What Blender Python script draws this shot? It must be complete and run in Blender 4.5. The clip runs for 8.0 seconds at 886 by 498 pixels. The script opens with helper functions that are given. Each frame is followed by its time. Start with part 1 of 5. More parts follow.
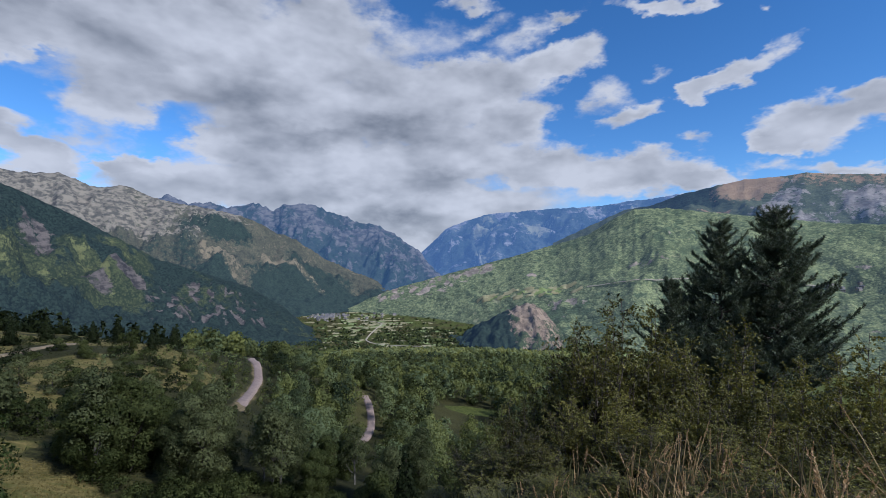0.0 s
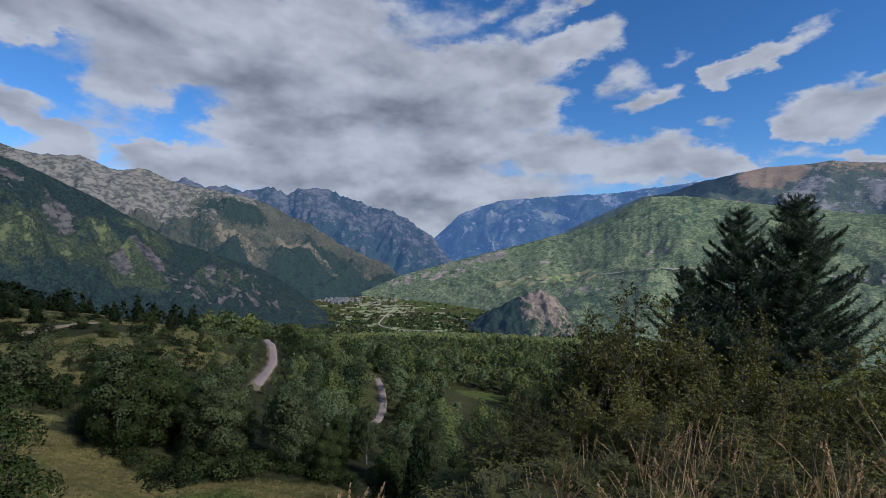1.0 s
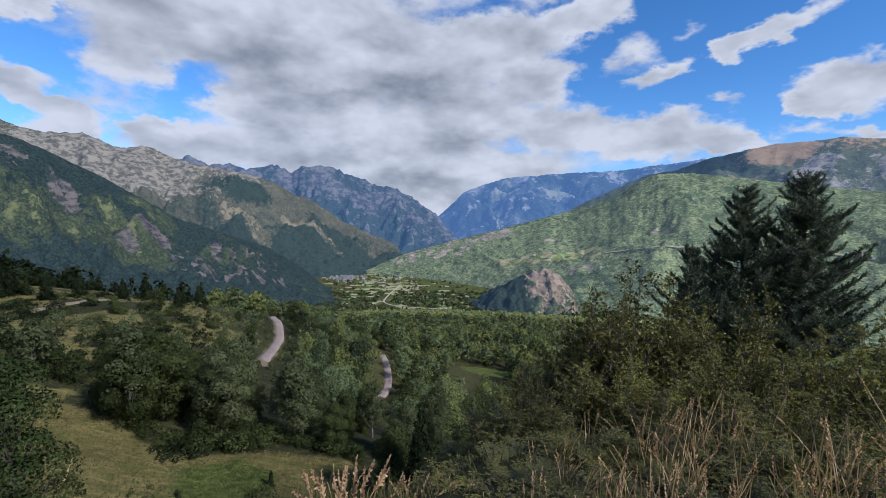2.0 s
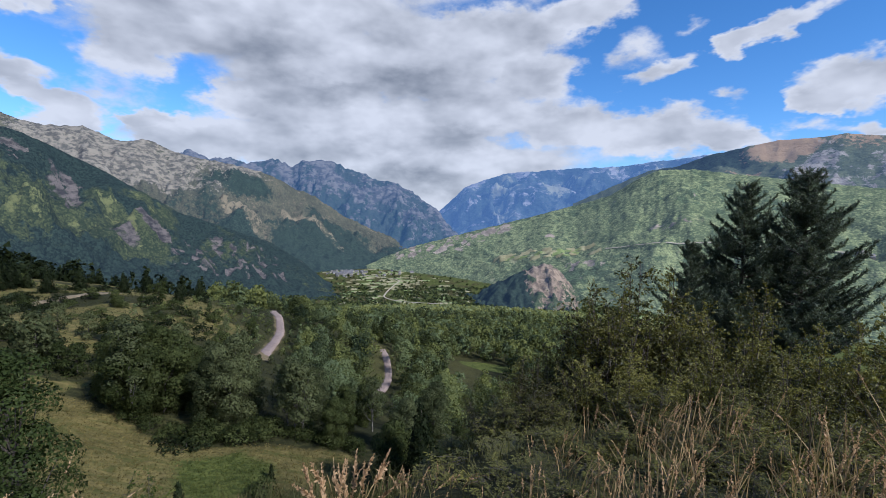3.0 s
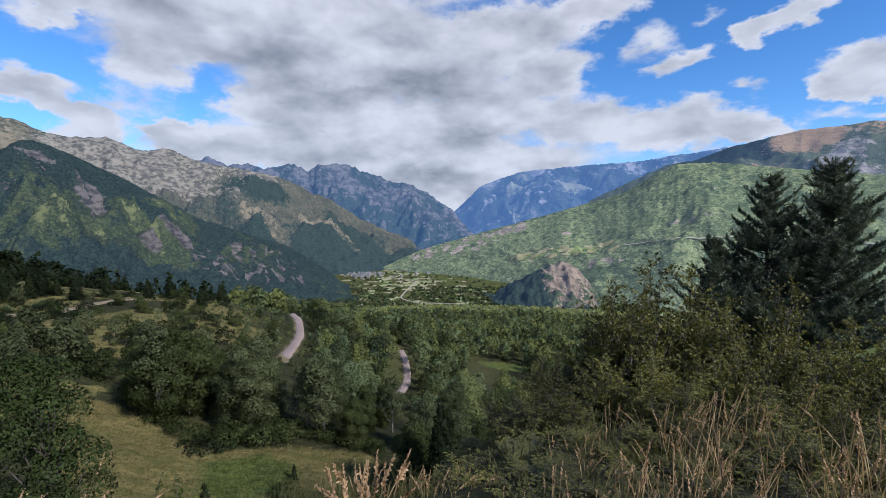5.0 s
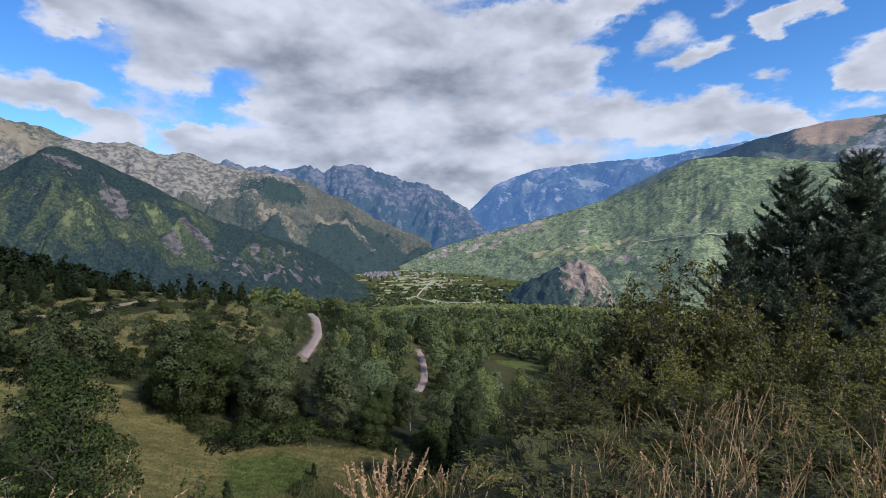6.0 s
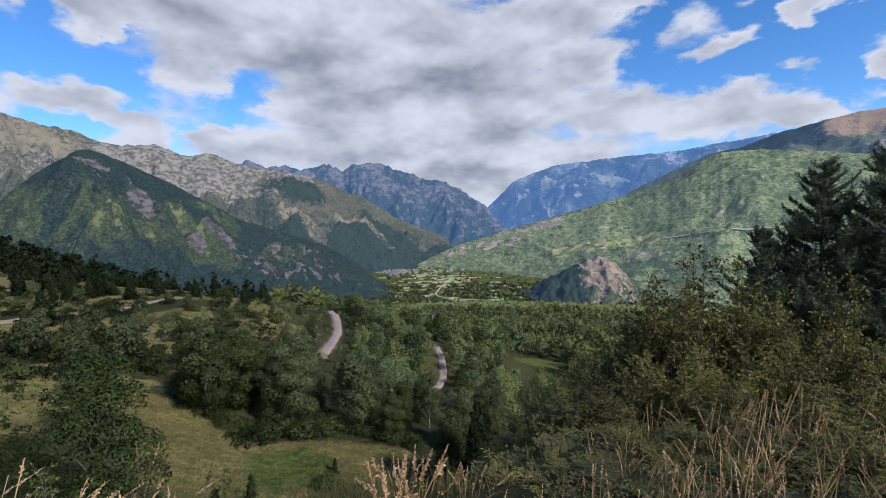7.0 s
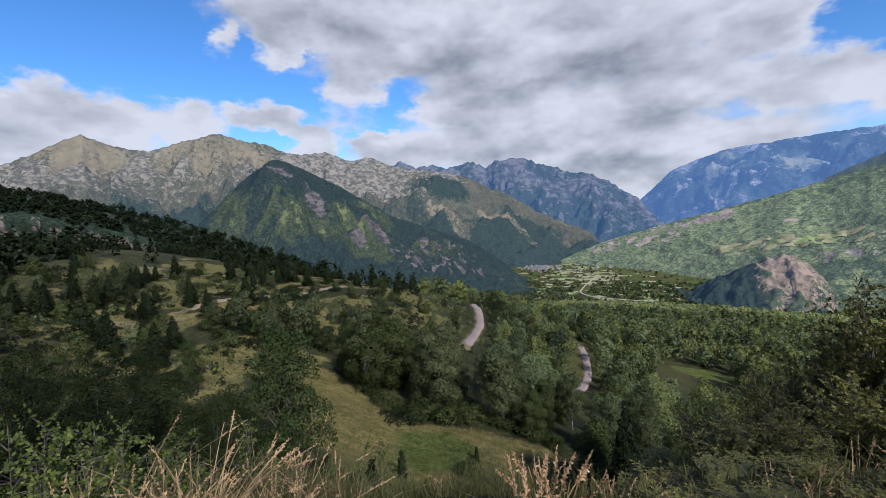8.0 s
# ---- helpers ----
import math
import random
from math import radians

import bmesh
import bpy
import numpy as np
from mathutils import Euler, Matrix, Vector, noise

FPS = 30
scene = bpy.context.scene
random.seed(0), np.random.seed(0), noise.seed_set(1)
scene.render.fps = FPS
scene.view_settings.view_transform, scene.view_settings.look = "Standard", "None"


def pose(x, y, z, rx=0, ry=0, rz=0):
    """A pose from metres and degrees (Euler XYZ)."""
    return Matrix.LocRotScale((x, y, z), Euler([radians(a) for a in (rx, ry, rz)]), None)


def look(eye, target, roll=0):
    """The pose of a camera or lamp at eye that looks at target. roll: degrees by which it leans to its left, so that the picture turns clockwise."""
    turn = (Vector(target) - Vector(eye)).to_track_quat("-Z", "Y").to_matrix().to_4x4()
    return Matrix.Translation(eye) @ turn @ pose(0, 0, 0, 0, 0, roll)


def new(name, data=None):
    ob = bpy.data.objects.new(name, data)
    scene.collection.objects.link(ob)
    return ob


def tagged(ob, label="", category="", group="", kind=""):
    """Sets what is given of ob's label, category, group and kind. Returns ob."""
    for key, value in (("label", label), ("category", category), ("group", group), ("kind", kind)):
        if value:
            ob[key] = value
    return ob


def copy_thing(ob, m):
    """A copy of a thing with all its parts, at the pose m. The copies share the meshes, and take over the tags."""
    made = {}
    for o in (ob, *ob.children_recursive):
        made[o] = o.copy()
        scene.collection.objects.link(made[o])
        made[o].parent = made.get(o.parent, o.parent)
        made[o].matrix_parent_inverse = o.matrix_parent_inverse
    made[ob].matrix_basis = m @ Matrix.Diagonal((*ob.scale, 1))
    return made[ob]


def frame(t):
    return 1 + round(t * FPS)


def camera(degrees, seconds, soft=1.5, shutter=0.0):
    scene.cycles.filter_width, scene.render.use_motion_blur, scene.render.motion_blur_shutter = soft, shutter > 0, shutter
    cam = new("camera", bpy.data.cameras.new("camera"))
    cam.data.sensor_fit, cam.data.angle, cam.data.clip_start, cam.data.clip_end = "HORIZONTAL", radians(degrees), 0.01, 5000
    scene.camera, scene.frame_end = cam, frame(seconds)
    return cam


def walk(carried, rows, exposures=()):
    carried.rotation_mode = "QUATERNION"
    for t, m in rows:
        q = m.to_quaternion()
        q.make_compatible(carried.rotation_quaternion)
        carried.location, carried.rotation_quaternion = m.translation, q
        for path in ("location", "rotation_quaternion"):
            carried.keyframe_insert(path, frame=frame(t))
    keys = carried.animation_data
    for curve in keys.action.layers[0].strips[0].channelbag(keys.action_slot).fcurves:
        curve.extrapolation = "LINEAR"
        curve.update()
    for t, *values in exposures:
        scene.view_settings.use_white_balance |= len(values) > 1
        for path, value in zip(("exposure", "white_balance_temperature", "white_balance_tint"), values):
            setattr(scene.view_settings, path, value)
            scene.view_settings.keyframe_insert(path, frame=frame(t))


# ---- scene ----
cam = camera(89.8, 8.0, soft=0.5)
EYE = 1.6
# seconds, turn to the left, tilt up, roll (degrees)
PATH = [
    (0.0, -0.1, 1.32, 0.05),
    (0.5, 1.02, 0.87, 0.64),
    (1.0, 1.54, -0.53, 0.79),
    (1.5, 2.05, -2.29, 0.63),
    (2.2, 2.05, -3.6, 0.85),
    (3.0, 2.11, -3.99, 1.06),
    (3.5, 2.26, -4.08, 0.83),
    (4.0, 2.83, -4.06, 0.44),
    (4.5, 3.51, -3.97, 0.05),
    (6.0, 6.19, -4.06, -1.06),
    (6.5, 7.44, -4.19, -1.38),
    (7.0, 8.55, -4.34, -1.59),
    (7.5, 14.39, -4.45, -2.26),
    (7.8, 19.0, -4.5, -2.4),
    (7.9, 22.6, -4.35, -2.5),
    (8.0, 26.76, -4.28, -2.55),
]
walk(cam, [(t, pose(0, 0, EYE, 90 + tilt, 0, turn) @ pose(0, 0, 0, 0, 0, roll)) for t, turn, tilt, roll in PATH],
     exposures=[(0.0, 0.10, 5640, 13), (1.0, -0.16, 5620, 12), (1.5, 0.06, 5680, 13), (3.0, 0.36, 5680, 13), (8.0, 0.36, 5840, 14)])

# ---- world and sun ----
SUN_AZ, SUN_EL = 126.0, 36.0          # degrees to the right of straight ahead, and up
world = bpy.data.worlds.new("sky")
scene.world = world
world.use_nodes = True
wt = world.node_tree
wt.nodes.clear()


def node(tree, kind, **settings):
    n = tree.nodes.new(kind)
    for key, value in settings.items():
        setattr(n, key, value)
    return n


def link(tree, a, b):
    tree.links.new(a, b)


def value_in(tree, socket, v):
    """Links v when it is a socket, else sets it."""
    if isinstance(v, bpy.types.NodeSocket):
        tree.links.new(v, socket)
    else:
        socket.default_value = v


def maths(tree, op, a, b=0.0, c=0.0, clamp=False):
    n = node(tree, "ShaderNodeMath", operation=op, use_clamp=clamp)
    for s, v in zip(n.inputs, (a, b, c)):
        value_in(tree, s, v)
    return n.outputs[0]


def vecs(tree, op, a, b=(0, 0, 0)):
    n = node(tree, "ShaderNodeVectorMath", operation=op)
    value_in(tree, n.inputs[0], a)
    value_in(tree, n.inputs[1], b)
    return n.outputs[1] if op in ("LENGTH", "DOT_PRODUCT", "DISTANCE") else n.outputs[0]


def noise_tex(tree, vec, scale, detail=4.0, rough=0.55, lacun=2.0, distort=0.0):
    n = node(tree, "ShaderNodeTexNoise")
    if vec is not None:
        link(tree, vec, n.inputs["Vector"])
    n.inputs["Scale"].default_value = scale
    n.inputs["Detail"].default_value = detail
    n.inputs["Roughness"].default_value = rough
    n.inputs["Lacunarity"].default_value = lacun
    n.inputs["Distortion"].default_value = distort
    return n.outputs["Fac"]


def ramp(tree, fac, lo, hi, a=0.0, b=1.0, smooth=True):
    n = node(tree, "ShaderNodeMapRange", interpolation_type="SMOOTHSTEP" if smooth else "LINEAR")
    for s, v in zip(n.inputs[:5], (fac, lo, hi, a, b)):
        value_in(tree, s, v)
    return n.outputs[0]


def mix(tree, fac, a, b, blend="MIX"):
    n = node(tree, "ShaderNodeMix", data_type="RGBA", blend_type=blend)
    value_in(tree, n.inputs[0], fac)
    for s, v in ((n.inputs[6], a), (n.inputs[7], b)):
        value_in(tree, s, (*v, 1.0) if isinstance(v, tuple) and len(v) == 3 else v)
    return n.outputs[2]


sky = node(wt, "ShaderNodeTexSky", sky_type="NISHITA", sun_disc=False, sun_elevation=radians(SUN_EL),
           sun_rotation=radians(SUN_AZ), altitude=1400, air_density=1.0, dust_density=0.2, ozone_density=4.0)
way = node(wt, "ShaderNodeTexCoord").outputs["Generated"]
sep = node(wt, "ShaderNodeSeparateXYZ")
link(wt, way, sep.inputs[0])
az_deg = maths(wt, "MULTIPLY", maths(wt, "ARCTAN2", sep.outputs[0], sep.outputs[1]), 57.29578)
el_deg = maths(wt, "MULTIPLY", maths(wt, "ARCSINE", sep.outputs[2]), 57.29578)
flat = node(wt, "ShaderNodeCombineXYZ")
link(wt, az_deg, flat.inputs[0])
link(wt, el_deg, flat.inputs[1])
puff = vecs(wt, "MULTIPLY", way, (1, 1, 1.9))
# heaps of cloud: centre and half-size in degrees, slant, density (thin ones stay wispy)
HEAPS = [
    (-30.2, 23.8, 14.0, 7.0, 0.21, 1.0), (-21.9, 22.5, 16.0, 6.5, 0.14, 1.0), (-36.3, 16.8, 5.3, 3.4, 0.2, 1.0), (-40.0, 23.3, 7.7, 3.8, 0.3, 1.0),
    (-44.8, 20.1, 3.1, 2.2, 0.31, 1.0), (-13.9, 25.8, 7.0, 5.3, 0.1, 1.0), (-25.1, 32.6, 26.0, 5.8, 0.21, 1.0), (-41.4, 26.6, 13.2, 4.0, 0.34, 0.8),
    (-6.1, 18.9, 13.1, 4.9, 0.03, 1.0), (3.4, 21.6, 10.9, 3.2, 0.1, 1.0), (13.8, 23.6, 5.8, 2.1, 0.1, 1.0), (8.5, 17.2, 6.1, 3.5, -0.04, 1.0),
    (-15.9, 17.0, 15.6, 3.9, 0.08, 1.0), (-31.8, 19.7, 10.8, 3.9, 0.2, 1.0), (-26.1, 12.7, 6.2, 2.6, 0.11, 1.0), (-13.1, 11.1, 18.0, 5.5, 0.05, 1.0),
    (1.3, 12.5, 12.4, 4.2, -0.0, 1.0), (12.7, 11.2, 8.4, 2.9, -0.04, 1.0), (22.7, 10.3, 9.4, 2.4, -0.07, 1.0), (30.0, 9.3, 4.9, 1.2, 0.01, 1.0),
    (-6.0, 6.8, 23.1, 3.9, 0.01, 1.0), (-30.0, 7.4, 9.3, 3.1, 0.08, 1.0), (-34.7, 9.4, 3.0, 1.4, 0.11, 1.0), (-44.2, 10.5, 2.1, 1.9, 0.18, 1.0),
    (-40.0, 11.7, 3.0, 1.2, 0.17, 0.35), (-42.7, 8.4, 4.8, 1.6, 0.14, 1.0), (32.5, 19.2, 5.2, 1.5, 0.33, 1.0), (29.5, 18.2, 2.1, 1.5, 0.21, 1.0),
    (23.0, 16.7, 3.5, 1.1, 0.34, 0.6), (20.5, 19.2, 2.4, 1.8, 0.23, 0.3), (26.1, 21.0, 1.5, 1.0, -0.16, 0.25), (28.9, 13.6, 1.2, 0.8, -0.12, 0.25),
    (40.1, 13.2, 5.1, 2.2, 0.03, 1.0), (44.0, 14.3, 3.5, 1.9, -0.22, 1.0), (37.6, 12.0, 3.3, 1.2, -0.15, 1.0), (36.2, 10.1, 1.9, 0.9, -0.12, 0.3),
    (42.5, 9.0, 4.4, 0.8, -0.14, 0.6), (4.9, 27.9, 4.3, 1.2, 0.18, 0.3), (12.1, 27.2, 5.4, 1.2, 0.21, 0.3), (15.9, 28.0, 2.4, 0.9, 0.03, 0.6),
    (3.4, 30.3, 4.4, 0.7, -0.02, 0.4), (25.3, 27.4, 4.1, 0.9, -0.19, 0.7), (29.4, 27.0, 2.3, 0.6, -0.22, 0.6), (37.1, 24.7, 0.8, 0.7, 0.3, 0.4),
    (-3.5, 25.6, 4.4, 2.1, 0.03, 0.22), (0.5, 27.1, 3.3, 2.4, -0.0, 0.2), (-69.1, 11.2, 5.1, 2.9, 0.12, 1.0), (-62.3, 11.1, 6.1, 2.9, 0.08, 1.0),
    (-55.7, 10.9, 5.2, 2.6, 0.05, 1.0), (-46.8, 12.1, 5.0, 1.8, 0.03, 1.0), (-41.8, 10.1, 4.0, 1.6, 0.0, 1.0), (-67.0, 7.8, 9.2, 3.2, 0.06, 1.0),
    (-51.9, 20.7, 1.6, 2.7, 0.11, 0.5), (-46.2, 21.2, 3.0, 3.4, 0.08, 0.7), (-49.0, 23.1, 3.6, 1.6, 0.11, 0.3), (-39.0, 12.0, 3.4, 1.3, 0.0, 0.3),
    (-3.0, 2.5, 9.0, 4.0, 0.0, 1.0), (60.0, 16.0, 11.0, 5.0, 0.0, 0.9), (78.0, 24.0, 14.0, 7.0, 0.0, 0.9), (-92.0, 9.0, 22.0, 6.0, 0.0, 1.0), (-10.0, 48.0, 40.0, 10.0, 0.0, 1.0),
    (105.0, 14.0, 18.0, 6.0, 0.0, 0.9), (160.0, 22.0, 24.0, 9.0, 0.0, 0.9), (-140.0, 25.0, 28.0, 9.0, 0.0, 0.9), (-110.0, 45.0, 25.0, 9.0, 0.0, 0.8),
]
ragged = noise_tex(wt, puff, 9.0, 4.0, 0.6, 2.1)
ragged_el = noise_tex(wt, vecs(wt, "ADD", puff, (3.1, 1.7, 5.3)), 9.0, 4.0, 0.6, 2.1)
stray = node(wt, "ShaderNodeCombineXYZ")
link(wt, maths(wt, "MULTIPLY", maths(wt, "SUBTRACT", ragged, 0.5), 11.0), stray.inputs[0])
link(wt, maths(wt, "MULTIPLY", maths(wt, "SUBTRACT", ragged_el, 0.5), 6.0), stray.inputs[1])
here = vecs(wt, "ADD", flat.outputs[0], stray.outputs[0])
above = vecs(wt, "ADD", here, (0.9, 2.2, 0))


def heaped(place, heaps):
    """How deep a place in the sky lies within the heaps: 1 in the middle, 0 at the rim."""
    depth, at = None, place
    for k, (a, e, sa, se, slant, dense) in enumerate(heaps):
        if k % 8 == 7:
            # each next handful waits for the one before, which keeps the shader small
            at = vecs(wt, "ADD", place, vecs(wt, "MULTIPLY", depth, (1e-6, 0, 0)))
        m = node(wt, "ShaderNodeMapping", vector_type="TEXTURE")
        link(wt, at, m.inputs[0])
        m.inputs[1].default_value, m.inputs[2].default_value, m.inputs[3].default_value = (a, e, 0), (0, 0, slant), (sa, se, 1)
        q = vecs(wt, "LENGTH", m.outputs[0])
        q = maths(wt, "MULTIPLY_ADD", q, -dense, dense - 0.16 * (1 - dense))
        depth = q if depth is None else maths(wt, "SMOOTH_MAX", depth, q, 0.2)
    return depth


depth, depth_above = heaped(here, HEAPS), heaped(above, [h for h in HEAPS if h[2] * h[3] > 45 and abs(h[0]) < 75])
# billows, and the same billows a step towards the light
LIGHT_STEP = (0.022 * math.sin(radians(SUN_AZ)), 0.022 * math.cos(radians(SUN_AZ)), 0.05)
billow = maths(wt, "SUBTRACT", noise_tex(wt, puff, 7.0, 9.0, 0.56, 2.1), 0.5)
billow_lit = maths(wt, "SUBTRACT", noise_tex(wt, vecs(wt, "ADD", puff, LIGHT_STEP), 7.0, 3.0, 0.5, 2.1), 0.5)
thick = maths(wt, "ADD", maths(wt, "ADD", maths(wt, "MINIMUM", depth, 0.5), 0.06), maths(wt, "MULTIPLY", billow, 1.0))
alpha = ramp(wt, thick, -0.10, 0.33)
under = maths(wt, "MAXIMUM", maths(wt, "MINIMUM", maths(wt, "SUBTRACT", depth_above, depth), 0.4), -0.22)
dented = maths(wt, "MULTIPLY", maths(wt, "SUBTRACT", billow_lit, billow), 2.5)
shade = maths(wt, "ADD", maths(wt, "ADD", under, dented), ramp(wt, maths(wt, "ADD", thick, maths(wt, "MULTIPLY", billow_lit, 1.3)), 0.0, 0.95, 0.0, 0.8))
cloud = mix(wt, ramp(wt, shade, -0.28, 1.6, 0.0, 1.0, False), (0.57, 0.572, 0.582), (0.20, 0.214, 0.238))
clear = node(wt, "ShaderNodeHueSaturation")
clear.inputs["Saturation"].default_value, clear.inputs["Value"].default_value = 1.18, 0.13
link(wt, sky.outputs[0], clear.inputs["Color"])
both = mix(wt, maths(wt, "MULTIPLY", alpha, 0.97), clear.outputs[0], cloud)
bg = node(wt, "ShaderNodeBackground")
link(wt, both, bg.inputs[0])
out = node(wt, "ShaderNodeOutputWorld")
link(wt, bg.outputs[0], out.inputs[0])

sun_data = bpy.data.lights.new("sun", "SUN")
sun_data.energy, sun_data.angle, sun_data.color = 5.0, radians(9.0), (1.0, 0.95, 0.87)
sun = new("sun", sun_data)
sd = Vector((math.sin(radians(SUN_AZ)) * math.cos(radians(SUN_EL)), math.cos(radians(SUN_AZ)) * math.cos(radians(SUN_EL)), math.sin(radians(SUN_EL))))
sun.matrix_world = look(sd * 100, (0, 0, 0))

# ---- materials ----
def material(name):
    m = bpy.data.materials.new(name)
    m.use_nodes = True
    t = m.node_tree
    b = t.nodes["Principled BSDF"]
    b.inputs["Specular IOR Level"].default_value = 0.25
    return m, t, b


def world_place(t):
    return node(t, "ShaderNodeNewGeometry").outputs["Position"]


def bump(t, b, height, strength, distance):
    n = node(t, "ShaderNodeBump")
    n.inputs["Strength"].default_value = strength
    n.inputs["Distance"].default_value = distance
    link(t, height, n.inputs["Height"])
    link(t, n.outputs[0], b.inputs["Normal"])


def mountain_mat(name, forest, forest_light, rock, rock_dark, meadow, scale=1.0, haze_glow=0.0, conifer=(0.014, 0.021, 0.014), haze=(0.17, 0.30, 0.58), strata=2.2):
    """Wooded mountain side: trees, bare rock (cover red), pasture (cover green), scree and earth (cover blue), dark
    conifers and painted shade (cover alpha).
    """
    m, t, b = material(name)
    p = world_place(t)
    c = node(t, "ShaderNodeVertexColor", layer_name="cover")
    s = node(t, "ShaderNodeSeparateColor")
    link(t, c.outputs[0], s.inputs[0])
    cell = node(t, "ShaderNodeTexVoronoi")
    link(t, p, cell.inputs["Vector"])
    cell.inputs["Scale"].default_value = 0.17 * scale
    own = node(t, "ShaderNodeSeparateColor")
    link(t, cell.outputs["Color"], own.inputs[0])
    crown = maths(t, "SUBTRACT", 1.0, cell.outputs["Distance"])
    trees = maths(t, "ADD", maths(t, "MULTIPLY", crown, 0.30), maths(t, "MULTIPLY", own.outputs[0], 0.50))
    trees = maths(t, "ADD", trees, maths(t, "MULTIPLY", noise_tex(t, p, 0.035 * scale, 6.0, 0.75), 0.55))
    patch = noise_tex(t, p, 0.007 * scale, 7.0, 0.68)
    crag = noise_tex(t, vecs(t, "MULTIPLY", p, (1, 1, strata)), 0.022 * scale, 9.0, 0.66)
    edge = maths(t, "MULTIPLY", maths(t, "SUBTRACT", noise_tex(t, p, 0.03 * scale, 8.0, 0.74), 0.5), 2.2)
    wood = mix(t, ramp(t, maths(t, "ADD", maths(t, "MULTIPLY", trees, 0.75), maths(t, "MULTIPLY", patch, 0.8)), 0.70, 1.22), forest, forest_light)
    # conifer colour, laid on for dark forest and also for shade on the slopes
    conifer_shade = mix(t, ramp(t, trees, 0.4, 0.9), conifer, tuple(v * 2.4 for v in conifer))
    wood = mix(t, ramp(t, maths(t, "ADD", c.outputs["Alpha"], edge), 0.35, 0.65), wood, conifer_shade)
    grass = mix(t, ramp(t, patch, 0.35, 0.65), meadow, tuple(v * 0.72 for v in meadow))
    stone = mix(t, ramp(t, crag, 0.40, 0.58), rock_dark, rock)
    earth = mix(t, ramp(t, crag, 0.35, 0.65), (0.22, 0.17, 0.12), (0.36, 0.29, 0.21))
    col = mix(t, ramp(t, maths(t, "ADD", s.outputs[1], edge), 0.38, 0.62), wood, grass)
    col = mix(t, ramp(t, maths(t, "ADD", s.outputs[2], edge), 0.42, 0.58), col, earth)
    col = mix(t, ramp(t, maths(t, "ADD", s.outputs[0], edge), 0.42, 0.58), col, stone)
    link(t, col, b.inputs["Base Color"])
    b.inputs["Roughness"].default_value = 0.95
    b.inputs["Specular IOR Level"].default_value = 0.05
    height = maths(t, "ADD", maths(t, "MULTIPLY", crown, 0.5), maths(t, "MULTIPLY", crag, 1.8))
    bump(t, b, height, 0.6, 8.0 / scale)
    if haze_glow:
        # haze of the kilometres in front of the distant backdrop, added as surface glow
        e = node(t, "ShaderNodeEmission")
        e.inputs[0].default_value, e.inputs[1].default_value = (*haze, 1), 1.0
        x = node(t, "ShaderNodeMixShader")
        x.inputs[0].default_value = haze_glow
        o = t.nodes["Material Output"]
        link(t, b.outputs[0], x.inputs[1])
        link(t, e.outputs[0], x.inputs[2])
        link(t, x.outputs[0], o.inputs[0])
    return m


def leaf_mat(name, dark, light, glow=0.35, sheen=0.3, scale=1.2):
    m, t, b = material(name)
    g = node(t, "ShaderNodeNewGeometry")
    info = node(t, "ShaderNodeObjectInfo")
    patch = noise_tex(t, g.outputs["Position"], scale, 3.0)
    f = maths(t, "ADD", maths(t, "MULTIPLY", g.outputs["Random Per Island"], 0.32), maths(t, "MULTIPLY", patch, 0.78))
    f = maths(t, "ADD", f, maths(t, "MULTIPLY", maths(t, "SUBTRACT", info.outputs["Random"], 0.5), 0.35))
    col = mix(t, ramp(t, f, 0.2, 0.9), dark, light)
    link(t, col, b.inputs["Base Color"])
    b.inputs["Roughness"].default_value = 0.55
    b.inputs["Specular IOR Level"].default_value = sheen
    tr = node(t, "ShaderNodeBsdfTranslucent")
    link(t, mix(t, 1.0, col, (1.12, 1.08, 0.7), "MULTIPLY"), tr.inputs[0])
    x = node(t, "ShaderNodeMixShader")
    x.inputs[0].default_value = glow
    link(t, b.outputs[0], x.inputs[1])
    link(t, tr.outputs[0], x.inputs[2])
    link(t, x.outputs[0], t.nodes["Material Output"].inputs[0])
    return m


def bark_mat(name, dark, light, scale=8.0):
    m, t, b = material(name)
    p = world_place(t)
    n = noise_tex(t, vecs(t, "MULTIPLY", p, (1, 1, 0.3)), scale, 6.0, 0.65)
    link(t, mix(t, ramp(t, n, 0.35, 0.65), dark, light), b.inputs["Base Color"])
    b.inputs["Roughness"].default_value = 0.9
    bump(t, b, n, 0.6, 0.03)
    return m


def plain_mat(name, a, c, scale, rough=0.9, relief=0.02):
    m, t, b = material(name)
    p = world_place(t)
    n = maths(t, "ADD", maths(t, "MULTIPLY", noise_tex(t, p, scale, 5.0, 0.6), 0.6), maths(t, "MULTIPLY", noise_tex(t, p, scale * 0.12, 3.0), 0.4))
    link(t, mix(t, ramp(t, n, 0.35, 0.65), a, c), b.inputs["Base Color"])
    b.inputs["Roughness"].default_value = rough
    bump(t, b, n, 0.5, relief)
    return m


